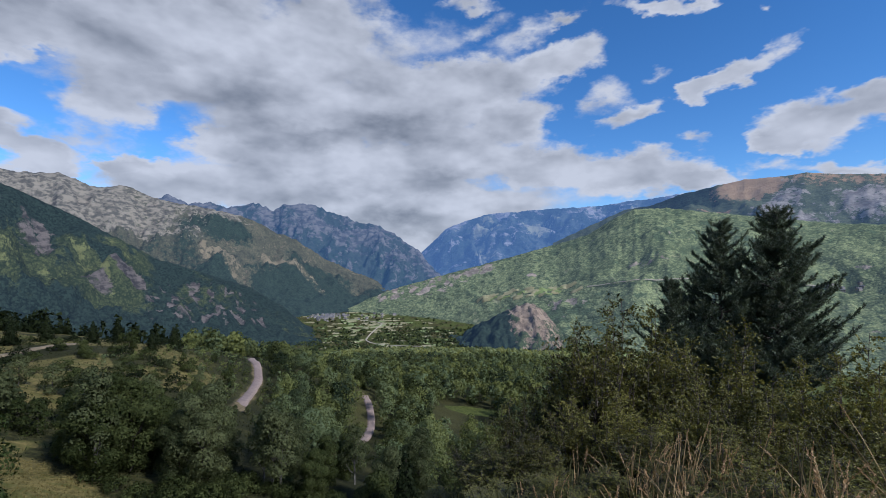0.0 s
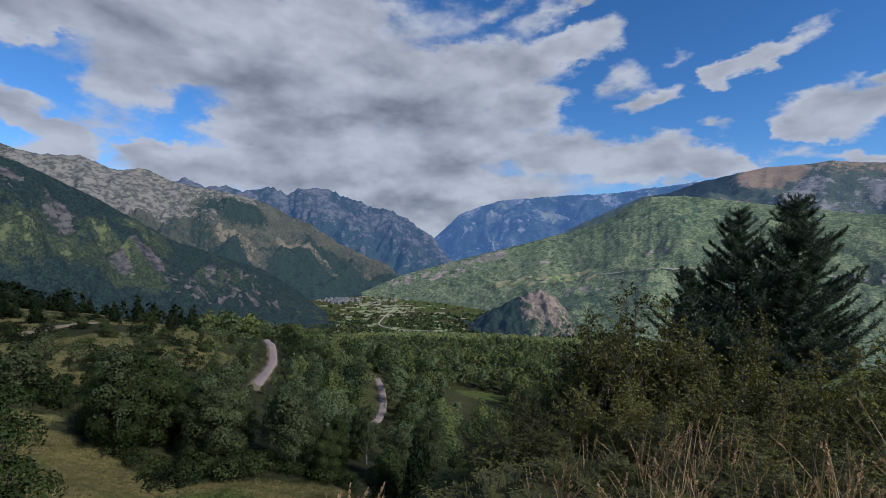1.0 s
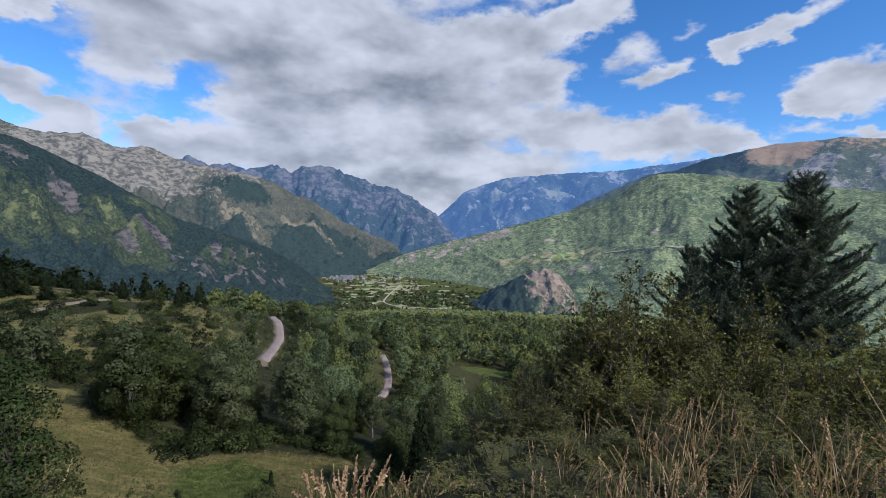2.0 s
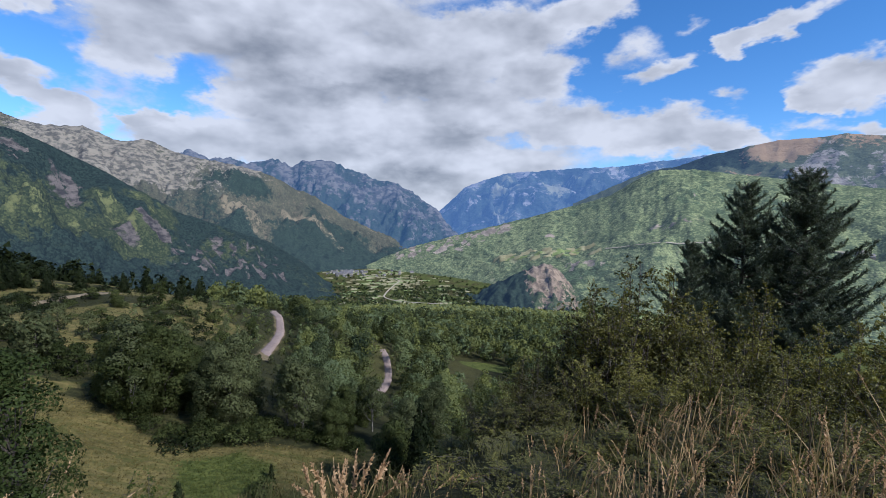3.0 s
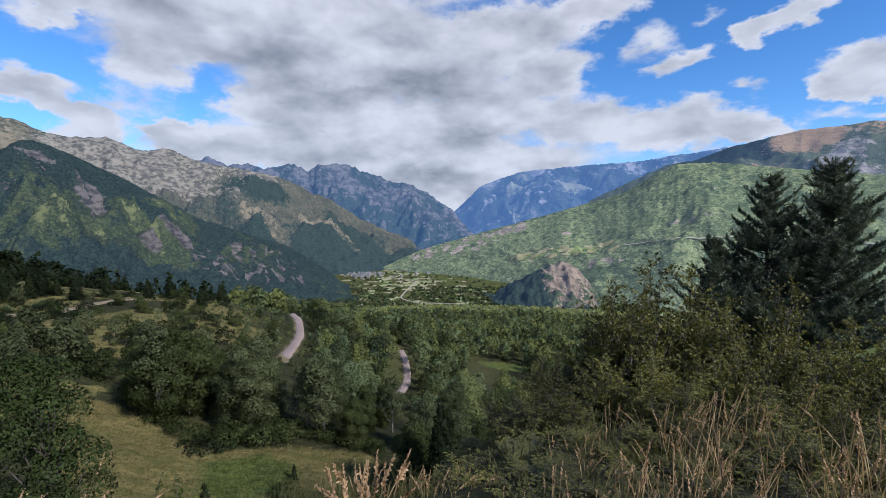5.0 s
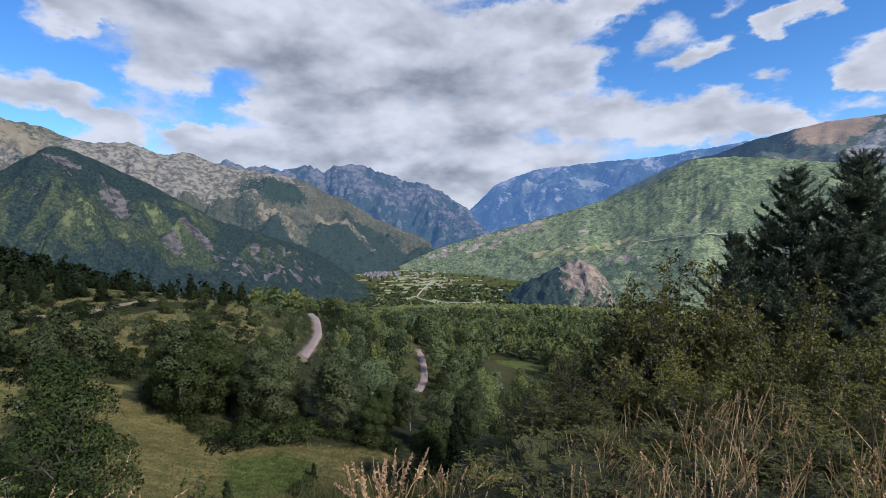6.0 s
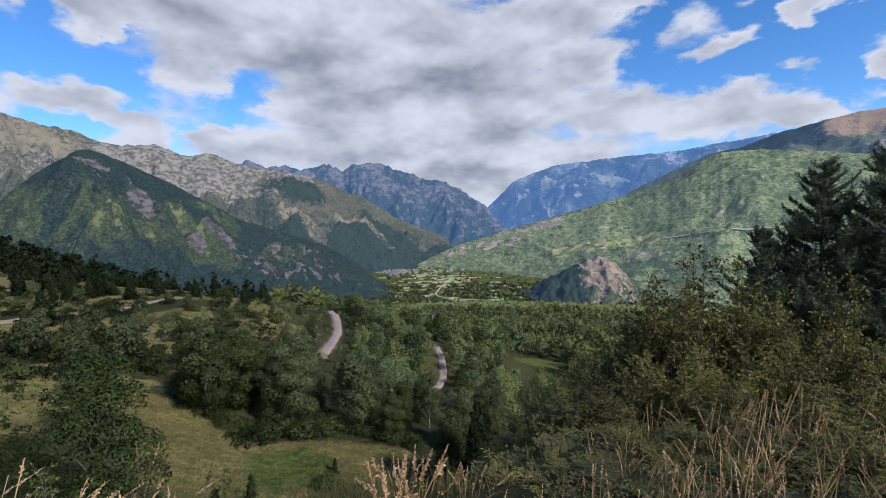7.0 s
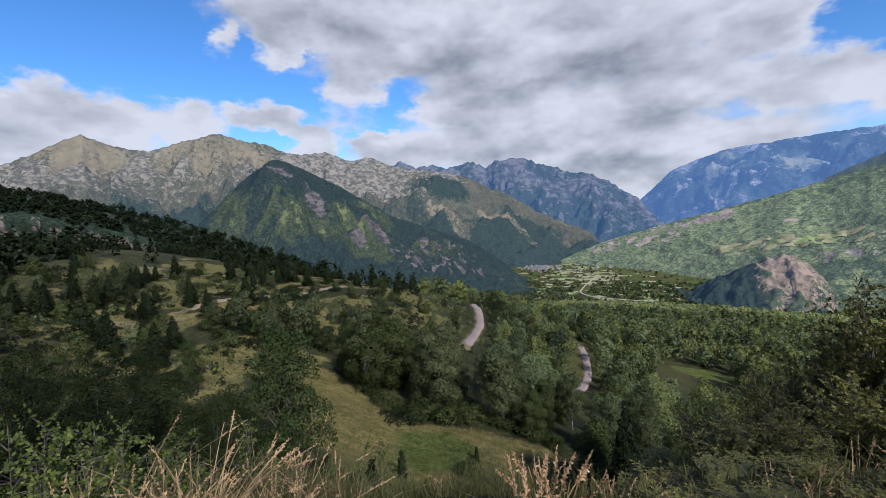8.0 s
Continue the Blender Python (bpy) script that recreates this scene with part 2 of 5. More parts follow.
def ground_mat():
    """Hillside soil: woodland floor, dry pasture (cover red), green pasture (cover green), bare earth (cover blue)."""
    m, t, b = material("hillside")
    p = world_place(t)
    c = node(t, "ShaderNodeVertexColor", layer_name="cover")
    s = node(t, "ShaderNodeSeparateColor")
    link(t, c.outputs[0], s.inputs[0])
    fine = noise_tex(t, p, 6.0, 5.0, 0.7)
    tuft = noise_tex(t, vecs(t, "MULTIPLY", p, (1, 1.6, 1)), 1.1, 5.0, 0.65)
    patch = noise_tex(t, p, 0.12, 5.0, 0.6)
    far = noise_tex(t, p, 0.02, 5.0, 0.6)
    edge = maths(t, "MULTIPLY", maths(t, "SUBTRACT", patch, 0.5), 0.9)
    floor_col = mix(t, ramp(t, maths(t, "ADD", maths(t, "MULTIPLY", tuft, 0.5), maths(t, "MULTIPLY", far, 0.5)), 0.4, 0.62), (0.020, 0.022, 0.009), (0.058, 0.056, 0.020))
    straw = mix(t, ramp(t, maths(t, "ADD", maths(t, "MULTIPLY", tuft, 0.55), maths(t, "MULTIPLY", patch, 0.45)), 0.36, 0.64), (0.060, 0.053, 0.016), (0.175, 0.140, 0.050))
    straw = mix(t, ramp(t, fine, 0.35, 0.7, 0.0, 0.35), straw, (0.200, 0.165, 0.070))
    # mown swaths, part of them still green
    swath = noise_tex(t, vecs(t, "MULTIPLY", p, (0.45, 1.5, 1)), 0.55, 6.0, 0.7, 2.0, 0.6)
    straw = mix(t, ramp(t, swath, 0.46, 0.60, 0.0, 0.75), straw, (0.068, 0.074, 0.020))
    green = mix(t, ramp(t, tuft, 0.38, 0.62), (0.044, 0.056, 0.014), (0.098, 0.112, 0.029))
    earth = mix(t, ramp(t, tuft, 0.35, 0.65), (0.125, 0.095, 0.050), (0.215, 0.170, 0.095))
    col = mix(t, ramp(t, maths(t, "ADD", s.outputs[0], edge), 0.35, 0.65), floor_col, straw)
    col = mix(t, ramp(t, maths(t, "ADD", s.outputs[1], edge), 0.35, 0.65), col, green)
    col = mix(t, ramp(t, maths(t, "ADD", s.outputs[2], edge), 0.35, 0.65), col, earth)
    link(t, col, b.inputs["Base Color"])
    b.inputs["Roughness"].default_value = 0.95
    b.inputs["Specular IOR Level"].default_value = 0.1
    bump(t, b, maths(t, "ADD", tuft, maths(t, "MULTIPLY", fine, 0.3)), 0.8, 0.35)
    return m


M_GROUND = ground_mat()
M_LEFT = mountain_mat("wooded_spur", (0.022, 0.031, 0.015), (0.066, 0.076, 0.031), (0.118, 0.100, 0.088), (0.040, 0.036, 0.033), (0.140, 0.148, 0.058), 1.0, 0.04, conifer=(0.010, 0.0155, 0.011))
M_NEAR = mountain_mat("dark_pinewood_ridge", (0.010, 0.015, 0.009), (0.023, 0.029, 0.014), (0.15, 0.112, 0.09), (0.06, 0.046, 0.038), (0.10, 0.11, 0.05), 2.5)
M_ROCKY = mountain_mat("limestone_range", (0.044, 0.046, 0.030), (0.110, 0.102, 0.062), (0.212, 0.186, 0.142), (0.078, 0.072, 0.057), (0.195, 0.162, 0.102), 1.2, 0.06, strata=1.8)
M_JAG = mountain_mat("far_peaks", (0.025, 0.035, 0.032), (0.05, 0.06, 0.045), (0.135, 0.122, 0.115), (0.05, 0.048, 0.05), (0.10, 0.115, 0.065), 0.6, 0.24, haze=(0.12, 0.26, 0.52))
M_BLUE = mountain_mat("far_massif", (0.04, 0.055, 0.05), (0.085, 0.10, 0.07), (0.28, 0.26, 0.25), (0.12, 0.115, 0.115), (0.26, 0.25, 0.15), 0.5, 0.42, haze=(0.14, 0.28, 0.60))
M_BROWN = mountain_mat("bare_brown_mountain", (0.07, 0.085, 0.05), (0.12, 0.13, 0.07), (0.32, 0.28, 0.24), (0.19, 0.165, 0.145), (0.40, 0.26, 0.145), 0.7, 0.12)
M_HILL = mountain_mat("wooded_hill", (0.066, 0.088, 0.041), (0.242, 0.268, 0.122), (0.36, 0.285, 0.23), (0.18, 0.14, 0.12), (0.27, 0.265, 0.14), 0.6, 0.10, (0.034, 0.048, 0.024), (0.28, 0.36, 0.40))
M_CONE = mountain_mat("rock_knoll", (0.03, 0.042, 0.022), (0.08, 0.1, 0.045), (0.265, 0.200, 0.140), (0.130, 0.098, 0.070), (0.14, 0.15, 0.065), 2.2, 0.05, strata=0.7)
M_GRAVEL = plain_mat("pale_gravel", (0.205, 0.152, 0.128), (0.29, 0.222, 0.188), 1.5)
M_DIRT = plain_mat("dirt_track", (0.12, 0.096, 0.062), (0.19, 0.152, 0.1), 1.0)
M_BARK = bark_mat("grey_bark", (0.035, 0.029, 0.024), (0.09, 0.078, 0.066))
M_PALE_BARK = bark_mat("pale_birch_bark", (0.06, 0.054, 0.046), (0.14, 0.13, 0.115), 5.0)
M_LEAF = leaf_mat("broad_leaves", (0.022, 0.032, 0.010), (0.098, 0.116, 0.040), 0.48, 0.06)
M_LEAF_GREY = leaf_mat("grey_green_leaves", (0.036, 0.047, 0.020), (0.130, 0.146, 0.066), 0.46, 0.06)
# darker leaf copy: the shade on the hazel bank is put into its colour
M_LEAF_SHADE = leaf_mat("shaded_hazel_leaves", (0.013, 0.020, 0.007), (0.046, 0.060, 0.020), 0.46, 0.05)
M_LEAF_DARK = leaf_mat("dark_conifer_needles", (0.009, 0.014, 0.006), (0.027, 0.036, 0.014), 0.4, 0.05)
M_LEAF_MID = leaf_mat("mid_green_leaves", (0.016, 0.027, 0.008), (0.060, 0.083, 0.025), 0.5, 0.1)
M_LEAF_FRESH = leaf_mat("fresh_green_leaves", (0.050, 0.072, 0.015), (0.165, 0.195, 0.045), 0.5)


def woods_mat(name, dark, light, glow=0.46):
    """Leaves of a wood in which every tree has its own shade (attribute tint)."""
    m = leaf_mat(name, dark, light, glow, 0.05, 0.03)
    t = m.node_tree
    a = node(t, "ShaderNodeAttribute", attribute_name="tint")
    r = next(n for n in t.nodes if n.type == "MAP_RANGE")
    old = r.inputs[0].links[0].from_socket
    value_in(t, r.inputs[0], maths(t, "ADD", maths(t, "MULTIPLY", old, 0.45), maths(t, "MULTIPLY", a.outputs["Fac"], 0.75)))
    # some trees greyer, some yellower
    b = t.nodes["Principled BSDF"]
    col = b.inputs["Base Color"].links[0].from_socket
    kind = ramp(t, maths(t, "FRACT", maths(t, "MULTIPLY", a.outputs["Fac"], 7.31)), 0.2, 0.8)
    tint = mix(t, kind, (0.84, 0.94, 1.28), (1.04, 1.0, 0.88))
    link(t, mix(t, 1.0, col, tint, "MULTIPLY"), b.inputs["Base Color"])
    return m


M_WOODS = woods_mat("woodland_leaves", (0.028, 0.038, 0.015), (0.160, 0.182, 0.068))
# lighter copy of the woodland leaves, with the far edge's sunlight in the colour
M_WOODS_SUNLIT = woods_mat("sunlit_woodland_leaves", (0.08, 0.10, 0.036), (0.29, 0.31, 0.12))

# ---- noise and mesh helpers ----
def lattice(ix, iy, seed):
    h = (ix.astype(np.int64) * 374761393 + iy.astype(np.int64) * 668265263 + seed * 974634777) & 0x7FFFFFFF
    h = ((h ^ (h >> 13)) * 1274126177) & 0x7FFFFFFF
    return ((h ^ (h >> 16)) & 0xFFFF) / 65535.0 * 2 * np.pi


def pnoise(x, y, seed=0):
    """Gradient noise, about -0.7 to 0.7."""
    x, y = np.broadcast_arrays(np.asarray(x, float), np.asarray(y, float))
    ix, iy = np.floor(x), np.floor(y)
    fx, fy = x - ix, y - iy
    u, v = fx * fx * fx * (fx * (fx * 6 - 15) + 10), fy * fy * fy * (fy * (fy * 6 - 15) + 10)

    def corner(dx, dy):
        a = lattice(ix + dx, iy + dy, seed)
        return np.cos(a) * (fx - dx) + np.sin(a) * (fy - dy)

    top = corner(0, 0) * (1 - u) + corner(1, 0) * u
    return top * (1 - v) + (corner(0, 1) * (1 - u) + corner(1, 1) * u) * v


def fbm(x, y, octaves=5, seed=0, gain=0.5):
    total, amp, f = 0.0, 1.0, 1.0
    for o in range(octaves):
        total = total + amp * pnoise(x * f, y * f, seed + o * 17)
        amp, f = amp * gain, f * 2.03
    return total


def ridged(x, y, octaves=5, seed=0, gain=0.5):
    """Sharp crests at 1, hollows towards 0."""
    total, amp, f, norm = 0.0, 1.0, 1.0, 0.0
    for o in range(octaves):
        total = total + amp * (1 - np.abs(pnoise(x * f, y * f, seed + o * 31)) * 1.7)
        norm, amp, f = norm + amp, amp * gain, f * 2.1
    return total / norm


def step(x, a, b):
    s = np.clip((x - a) / (b - a), 0, 1)
    return s * s * (3 - 2 * s)


def spot(az, v, a, e, sa, se):
    """1 in the middle of an ellipse, 0 outside."""
    return np.clip(1.25 - ((az - a) / sa) ** 2 - ((v - e) / se) ** 2, 0, 1)


def sheet(name, x, y, z, cover, mat, wrap=False):
    """One mesh from a grid of heights, with its land cover."""
    rows, cols = x.shape
    co = np.stack([x, y, z], -1).reshape(-1, 3).astype(np.float32)
    i = np.arange(rows * cols).reshape(rows, cols)
    if wrap:
        i = np.concatenate([i, i[:, :1]], 1)
    quads = np.stack([i[:-1, :-1], i[:-1, 1:], i[1:, 1:], i[1:, :-1]], -1).reshape(-1, 4)
    me = mesh_from(name, co, quads, mat, smooth=True)
    at = me.attributes.new("cover", "FLOAT_COLOR", "POINT")
    full = np.clip(cover, 0, 1).reshape(rows * cols, -1)
    if full.shape[1] == 3:
        full = np.concatenate([full, np.zeros((rows * cols, 1))], 1)
    at.data.foreach_set("color", full.astype(np.float32).ravel())
    return new(name, me)


def mesh_from(name, co, faces, mat, smooth=False):
    """A mesh from arrays: all faces have the same number of corners."""
    me = bpy.data.meshes.new(name)
    n, k = faces.shape
    me.vertices.add(len(co))
    me.vertices.foreach_set("co", np.asarray(co, np.float32).ravel())
    me.loops.add(n * k)
    me.loops.foreach_set("vertex_index", faces.astype(np.int32).ravel())
    me.polygons.add(n)
    me.polygons.foreach_set("loop_start", np.arange(0, n * k, k, dtype=np.int32))
    me.polygons.foreach_set("use_smooth", np.full(n, smooth))
    me.materials.append(mat)
    me.update(calc_edges=True)
    return me


# ---- the hillside, the valley and the ground out to the horizon ----
GR = np.array([0, 3, 6, 12, 25, 40, 60, 90, 130, 180, 260, 400, 600, 900, 1300, 2500, 4900.0])
GROUND = {
    -180: [0, 0.3, 0.8, 2, 5, 9, 15, 25, 38, 55, 80, 120, 170, 230, 280, 300, 300],
    -110: [0, 0.1, 0, 0, 1, 3, 6, 10, 16, 24, 36, 50, 40, 0, -60, -100, -100],
    -75: [0, -0.3, -2, -5, -9, -12, -14, -14, -11, -7, -2, -10, -60, -150, -250, -320, -330],
    -60: [0, -0.3, -2, -6, -12, -16, -18.5, -18.5, -15.5, -12, -10, -30, -90, -180, -270, -320, -330],
    -47: [0, -0.3, -2, -6, -14, -19, -21, -19, -18.5, -19, -26, -55, -110, -200, -290, -325, -330],
    -35: [0, -0.35, -2.5, -7.2, -16, -22, -23.5, -23.5, -22, -26, -40, -80, -130, -220, -300, -328, -330],
    -23: [0, -0.35, -2.6, -7.5, -17, -23, -25, -29, -33.5, -36, -52, -92, -140, -230, -305, -330, -330],
    -10: [0, -0.35, -2.6, -7.5, -17, -25, -28, -40, -50, -51.5, -65, -96, -126, -232, -310, -330, -330],
    2: [0, -0.3, -1.6, -5.5, -15, -23, -31, -43, -54, -64, -72, -98, -126, -232, -310, -330, -330],
    15: [0, -0.2, -1.0, -3.5, -11, -19, -29, -42, -54, -64, -76, -99, -127, -232, -310, -330, -330],
    30: [0, -0.1, -0.7, -2.5, -8, -16, -27, -40, -54, -68, -84, -110, -135, -240, -310, -330, -330],
    45: [0, 0, -0.6, -2, -7, -15, -26, -40, -56, -70, -90, -120, -150, -250, -310, -330, -330],
    53: [0, 0, -0.6, -2, -7, -15, -26, -40, -56, -70, -90, -120, -150, -250, -310, -330, -330],
    68: [0, 0, 0, -1, -4, -9, -16, -24, -32, -40, -48, -60, -70, -100, -140, -200, -250],
    90: [0, 0.1, 0.3, 0.5, 1, 2, 4, 7, 11, 18, 30, 50, 70, 90, 90, 50, 0],
    180: [0, 0.3, 0.8, 2, 5, 9, 15, 25, 38, 55, 80, 120, 170, 230, 280, 300, 300],
}
G_AZ = np.array(sorted(GROUND), float)
G_Z = np.array([GROUND[int(a)] for a in G_AZ], float)


def hermite(xs, table, x):
    """Smooth values along the first axis of a table, with no overshoot to speak of."""
    slope = np.gradient(table, xs, axis=0)
    i = np.clip(np.searchsorted(xs, x) - 1, 0, len(xs) - 2)
    h = (xs[i + 1] - xs[i])
    s = (x - xs[i]) / h
    pad = (slice(None),) + (None,) * (table.ndim - 1)
    s, h = s[pad], h[pad]
    return ((1 + 2 * s) * (1 - s) ** 2 * table[i] + s * (1 - s) ** 2 * h * slope[i]
            + s * s * (3 - 2 * s) * table[i + 1] - s * s * (1 - s) * h * slope[i + 1])


FINE_AZ = np.arange(-180, 181, 1.0)
FINE_U = np.linspace(0, np.log1p(4900 / 4), 400)
_by_az = hermite(G_AZ, G_Z, FINE_AZ)
G_FINE = hermite(np.log1p(GR / 4), _by_az.T, FINE_U).T


def ground_z(x, y):
    """Height of the ground sheet at places in the plan."""
    x, y = np.asarray(x, float), np.asarray(y, float)
    r, az = np.hypot(x, y), np.degrees(np.arctan2(x, y))
    a = np.clip(az + 180, 0, 359.999)
    u = np.clip(np.log1p(r / 4) / FINE_U[-1] * 399, 0, 398.999)
    ia, iu = a.astype(int), u.astype(int)
    fa, fu = a - ia, u - iu
    z = (G_FINE[ia, iu] * (1 - fa) * (1 - fu) + G_FINE[ia + 1, iu] * fa * (1 - fu)
         + G_FINE[ia, iu + 1] * (1 - fa) * fu + G_FINE[ia + 1, iu + 1] * fa * fu)
    rough = fbm(x / 40, y / 40, 5, 3) * np.clip(r / 60, 0, 1.6) * np.clip((700 - r) / 400, 0.25, 1)
    small = fbm(x / 5, y / 5, 3, 9) * 0.25 * np.clip(r / 15, 0, 1)
    return z + rough + small


def polar(az, r):
    a = np.radians(az)
    return np.sin(a) * r, np.cos(a) * r


def inside(px, py, poly):
    """Which places lie in a polygon of the plan."""
    hit = np.zeros(np.shape(px), bool)
    for (x0, y0), (x1, y1) in zip(poly, poly[1:] + poly[:1]):
        if y0 != y1:
            hit ^= ((y0 > py) != (y1 > py)) & (px < (x1 - x0) * (py - y0) / (y1 - y0) + x0)
    return hit


def soft_inside(px, py, poly, soft):
    """1 well inside a polygon, 0 well outside, one half on its edge."""
    d = np.full(np.shape(px), 1e9)
    for (x0, y0), (x1, y1) in zip(poly, poly[1:] + poly[:1]):
        t = np.clip(((px - x0) * (x1 - x0) + (py - y0) * (y1 - y0)) / ((x1 - x0) ** 2 + (y1 - y0) ** 2), 0, 1)
        d = np.minimum(d, np.hypot(px - x0 - t * (x1 - x0), py - y0 - t * (y1 - y0)))
    return np.clip(0.5 + np.where(inside(px, py, poly), d, -d) / (2 * soft), 0, 1)


# hay meadow: corners as azimuth and distance
MEADOW = [polar(a, r) for a, r in ((-48, 70), (-45, 73), (-41.5, 69), (-37.5, 61), (-34.5, 55), (-30, 53), (-22, 52), (-12.5, 49), (-16, 40), (-28, 34), (-38, 37), (-46, 50))]
GREEN_PATCH = [polar(a, r) for a, r in ((-33, 50), (-27, 50.5), (-23, 47), (-25, 42), (-31, 41), (-34, 45))]


# forest roads and the track: azimuth and distance
ROAD_A = [(-24.4, 100), (-23.9, 114), (-23.1, 128), (-22.4, 146), (-22.5, 163), (-23.2, 182), (-23.4, 205)]
ROAD_B = [(-11.5, 118), (-10, 128), (-9.2, 140), (-9.0, 152), (-9.3, 164), (-10.2, 178)]
TRACK = [(-59, 112), (-53, 122), (-50, 128), (-45.7, 133), (-42.8, 142), (-39.6, 152), (-37, 160)]


def near_line(x, y, line, gap, soft=False):
    p = np.array([polar(a, r) for a, r in line])
    d = np.full(np.shape(x), 1e9)
    for (x0, y0), (x1, y1) in zip(p[:-1], p[1:]):
        t = np.clip(((x - x0) * (x1 - x0) + (y - y0) * (y1 - y0)) / ((x1 - x0) ** 2 + (y1 - y0) ** 2), 0, 1)
        d = np.minimum(d, np.hypot(x - x0 - t * (x1 - x0), y - y0 - t * (y1 - y0)))
    return np.clip(1.5 - d / gap, 0, 1) if soft else d < gap


def ground_cover(x, y):
    r, az = np.hypot(x, y), np.degrees(np.arctan2(x, y))
    dry = soft_inside(x, y, MEADOW, 3.0)
    # dry pasture with bushes on the knoll and its slope
    knoll = spot(az, np.log(np.maximum(r, 1)), -49, np.log(115), 25, 0.75) * 1.2
    knoll = np.minimum(knoll, 1) * step(fbm(x / 17, y / 17, 4, 41), -0.32, 0.05)
    dry = np.maximum(dry, knoll)
    green = soft_inside(x, y, GREEN_PATCH, 4.0)
    green = np.maximum(green, spot(az, r, 4, 204, 4.2, 9))
    plain = step(r, 1500, 1750)
    green = np.maximum(green, (r > 800) * (0.75 - 0.45 * plain * step(fbm(x / 70, y / 70, 4, 5), -0.15, 0.15)))
    dry = np.maximum(dry, 0.45 * plain)
    earth = spot(az, r, -60, 175, 5, 16) * step(fbm(x / 9, y / 9, 3, 14), -0.25, 0.2) * 0.6 + spot(az, r, -62, 108, 7, 4) * 0.6
    verge = np.maximum(np.maximum(near_line(x, y, ROAD_A, 2.0, True), near_line(x, y, ROAD_B, 1.7, True)), near_line(x, y, TRACK, 1.2, True))
    return np.stack([dry, green, np.maximum(earth, 0.55 * verge)], -1)


g_az = np.concatenate([np.arange(-180, -80, 4.0), np.arange(-80, 52, 0.5), np.arange(52, 180, 4.0)])
g_r = np.concatenate([[0.002], np.expm1(np.linspace(np.log1p(0.5), np.log1p(25), 50)), np.arange(25.7, 80, 0.8), np.arange(81.5, 220, 2.0), np.expm1(np.linspace(np.log1p(222), np.log1p(4900.0), 80))])
ga, gr = np.meshgrid(g_az, g_r)
gx, gy = polar(ga, gr)
gx, gy = gx + 0.05, gy - 0.07
ground = tagged(sheet("ground", gx, gy, ground_z(gx, gy), ground_cover(gx, gy), M_GROUND, wrap=True),
                "hillside falling to a green valley floor, grass and woodland soil", "ground", kind="structure")


# ---- mountains ----
def mountain(name, crest, foot_r, foot_z, mat, label, paint, jag=0.15, relief=0.12, spurs=3.0, power=1.15, step_az=0.16, rows=90, seed=1, back=0.25, shear=0.0, crags=14.0):
    """A range: crest as azimuth, elevation (degrees from the eye) and distance; it falls to foot_r, foot_z towards the valley."""
    c = np.array(crest, float)
    az = np.arange(c[0, 0], c[-1, 0] + step_az / 2, step_az)
    el, rc = np.interp(az, c[:, 0], c[:, 1]), np.interp(az, c[:, 0], c[:, 2])
    rf = np.interp(az, np.linspace(c[0, 0], c[-1, 0], len(foot_r)), foot_r)
    el = el + jag * (ridged(az * 0.55, 0.3, 5, seed) - 0.62) + jag * 0.35 * fbm(az * 2.1, 0.7, 4, seed + 5)
    zc = EYE + rc * np.tan(np.radians(el))
    v = np.concatenate([np.linspace(0, 1, rows), 1 + np.linspace(0, back, 8)[1:]])[:, None]
    front = np.clip(v, 0, 1)
    r = rf + (rc - rf) * v
    rise = zc - foot_z
    z = foot_z + rise * np.where(v <= 1, front ** power, 1 - (v - 1) * 1.6)
    x, y = polar(az[None, :] + 0 * v, r)
    across = np.radians(az)[None, :] * np.mean(rc) / 420 * spurs / 4
    down = front * np.mean(rc - rf) / 420 * 0.8
    wx, wy = fbm(across * 0.6, down * 0.6 + 3, 3, seed + 50), fbm(across * 0.6 + 9, down * 0.6, 3, seed + 60)
    rib = ridged(across + 0.55 * wx + shear * down, down * 0.75 + 0.55 * wy + seed, 6, seed + 9) - 0.72
    lump = fbm(x / 260, y / 260, 6, seed + 3, 0.55)
    weight = 4 * front * (1 - front)
    z = z + relief * rise * (1.5 * rib + 0.5 * lump) * weight ** 0.8 * (v <= 1)
    z = z + crags * (ridged(x / 110, y / 110, 5, seed + 70, 0.6) - 0.7) * np.clip(weight * 2, 0, 1) * (v <= 1)
    ob = sheet(name, x, y, z, np.stack(np.broadcast_arrays(*paint(az[None, :] + 0 * v, front + 0 * az[None, :], rib, lump, x, y)), -1), mat)
    top = len(v) - 7

    def surface(px, py):
        """Height of the front slope at places in the plan."""
        a_, r_ = np.degrees(np.arctan2(px, py)), np.hypot(px, py)
        i = np.clip(np.round((a_ - az[0]) / step_az).astype(int), 0, len(az) - 1)
        q = np.clip((r_ - rf[i]) / (rc[i] - rf[i]), 0, 0.999) * (top - 1)
        j = q.astype(int)
        return z[j, i] * (1 - q + j) + z[j + 1, i] * (q - j)

    def seen_at(a_, e_):
        """Distance at which the slope is met at an azimuth and an elevation."""
        i = int(np.clip(round((a_ - az[0]) / step_az), 0, len(az) - 1))
        up = np.degrees(np.arctan2(z[:top, i] - EYE, r[:top, i]))
        return float(r[np.argmax(up > e_), i])

    tagged(ob, label, "mountain", kind="structure")
    return surface, seen_at


def band(v, middle, half):
    """1 along a line, 0 beyond half on either side."""
    return np.clip(1.3 - ((v - middle) / half) ** 2, 0, 1)


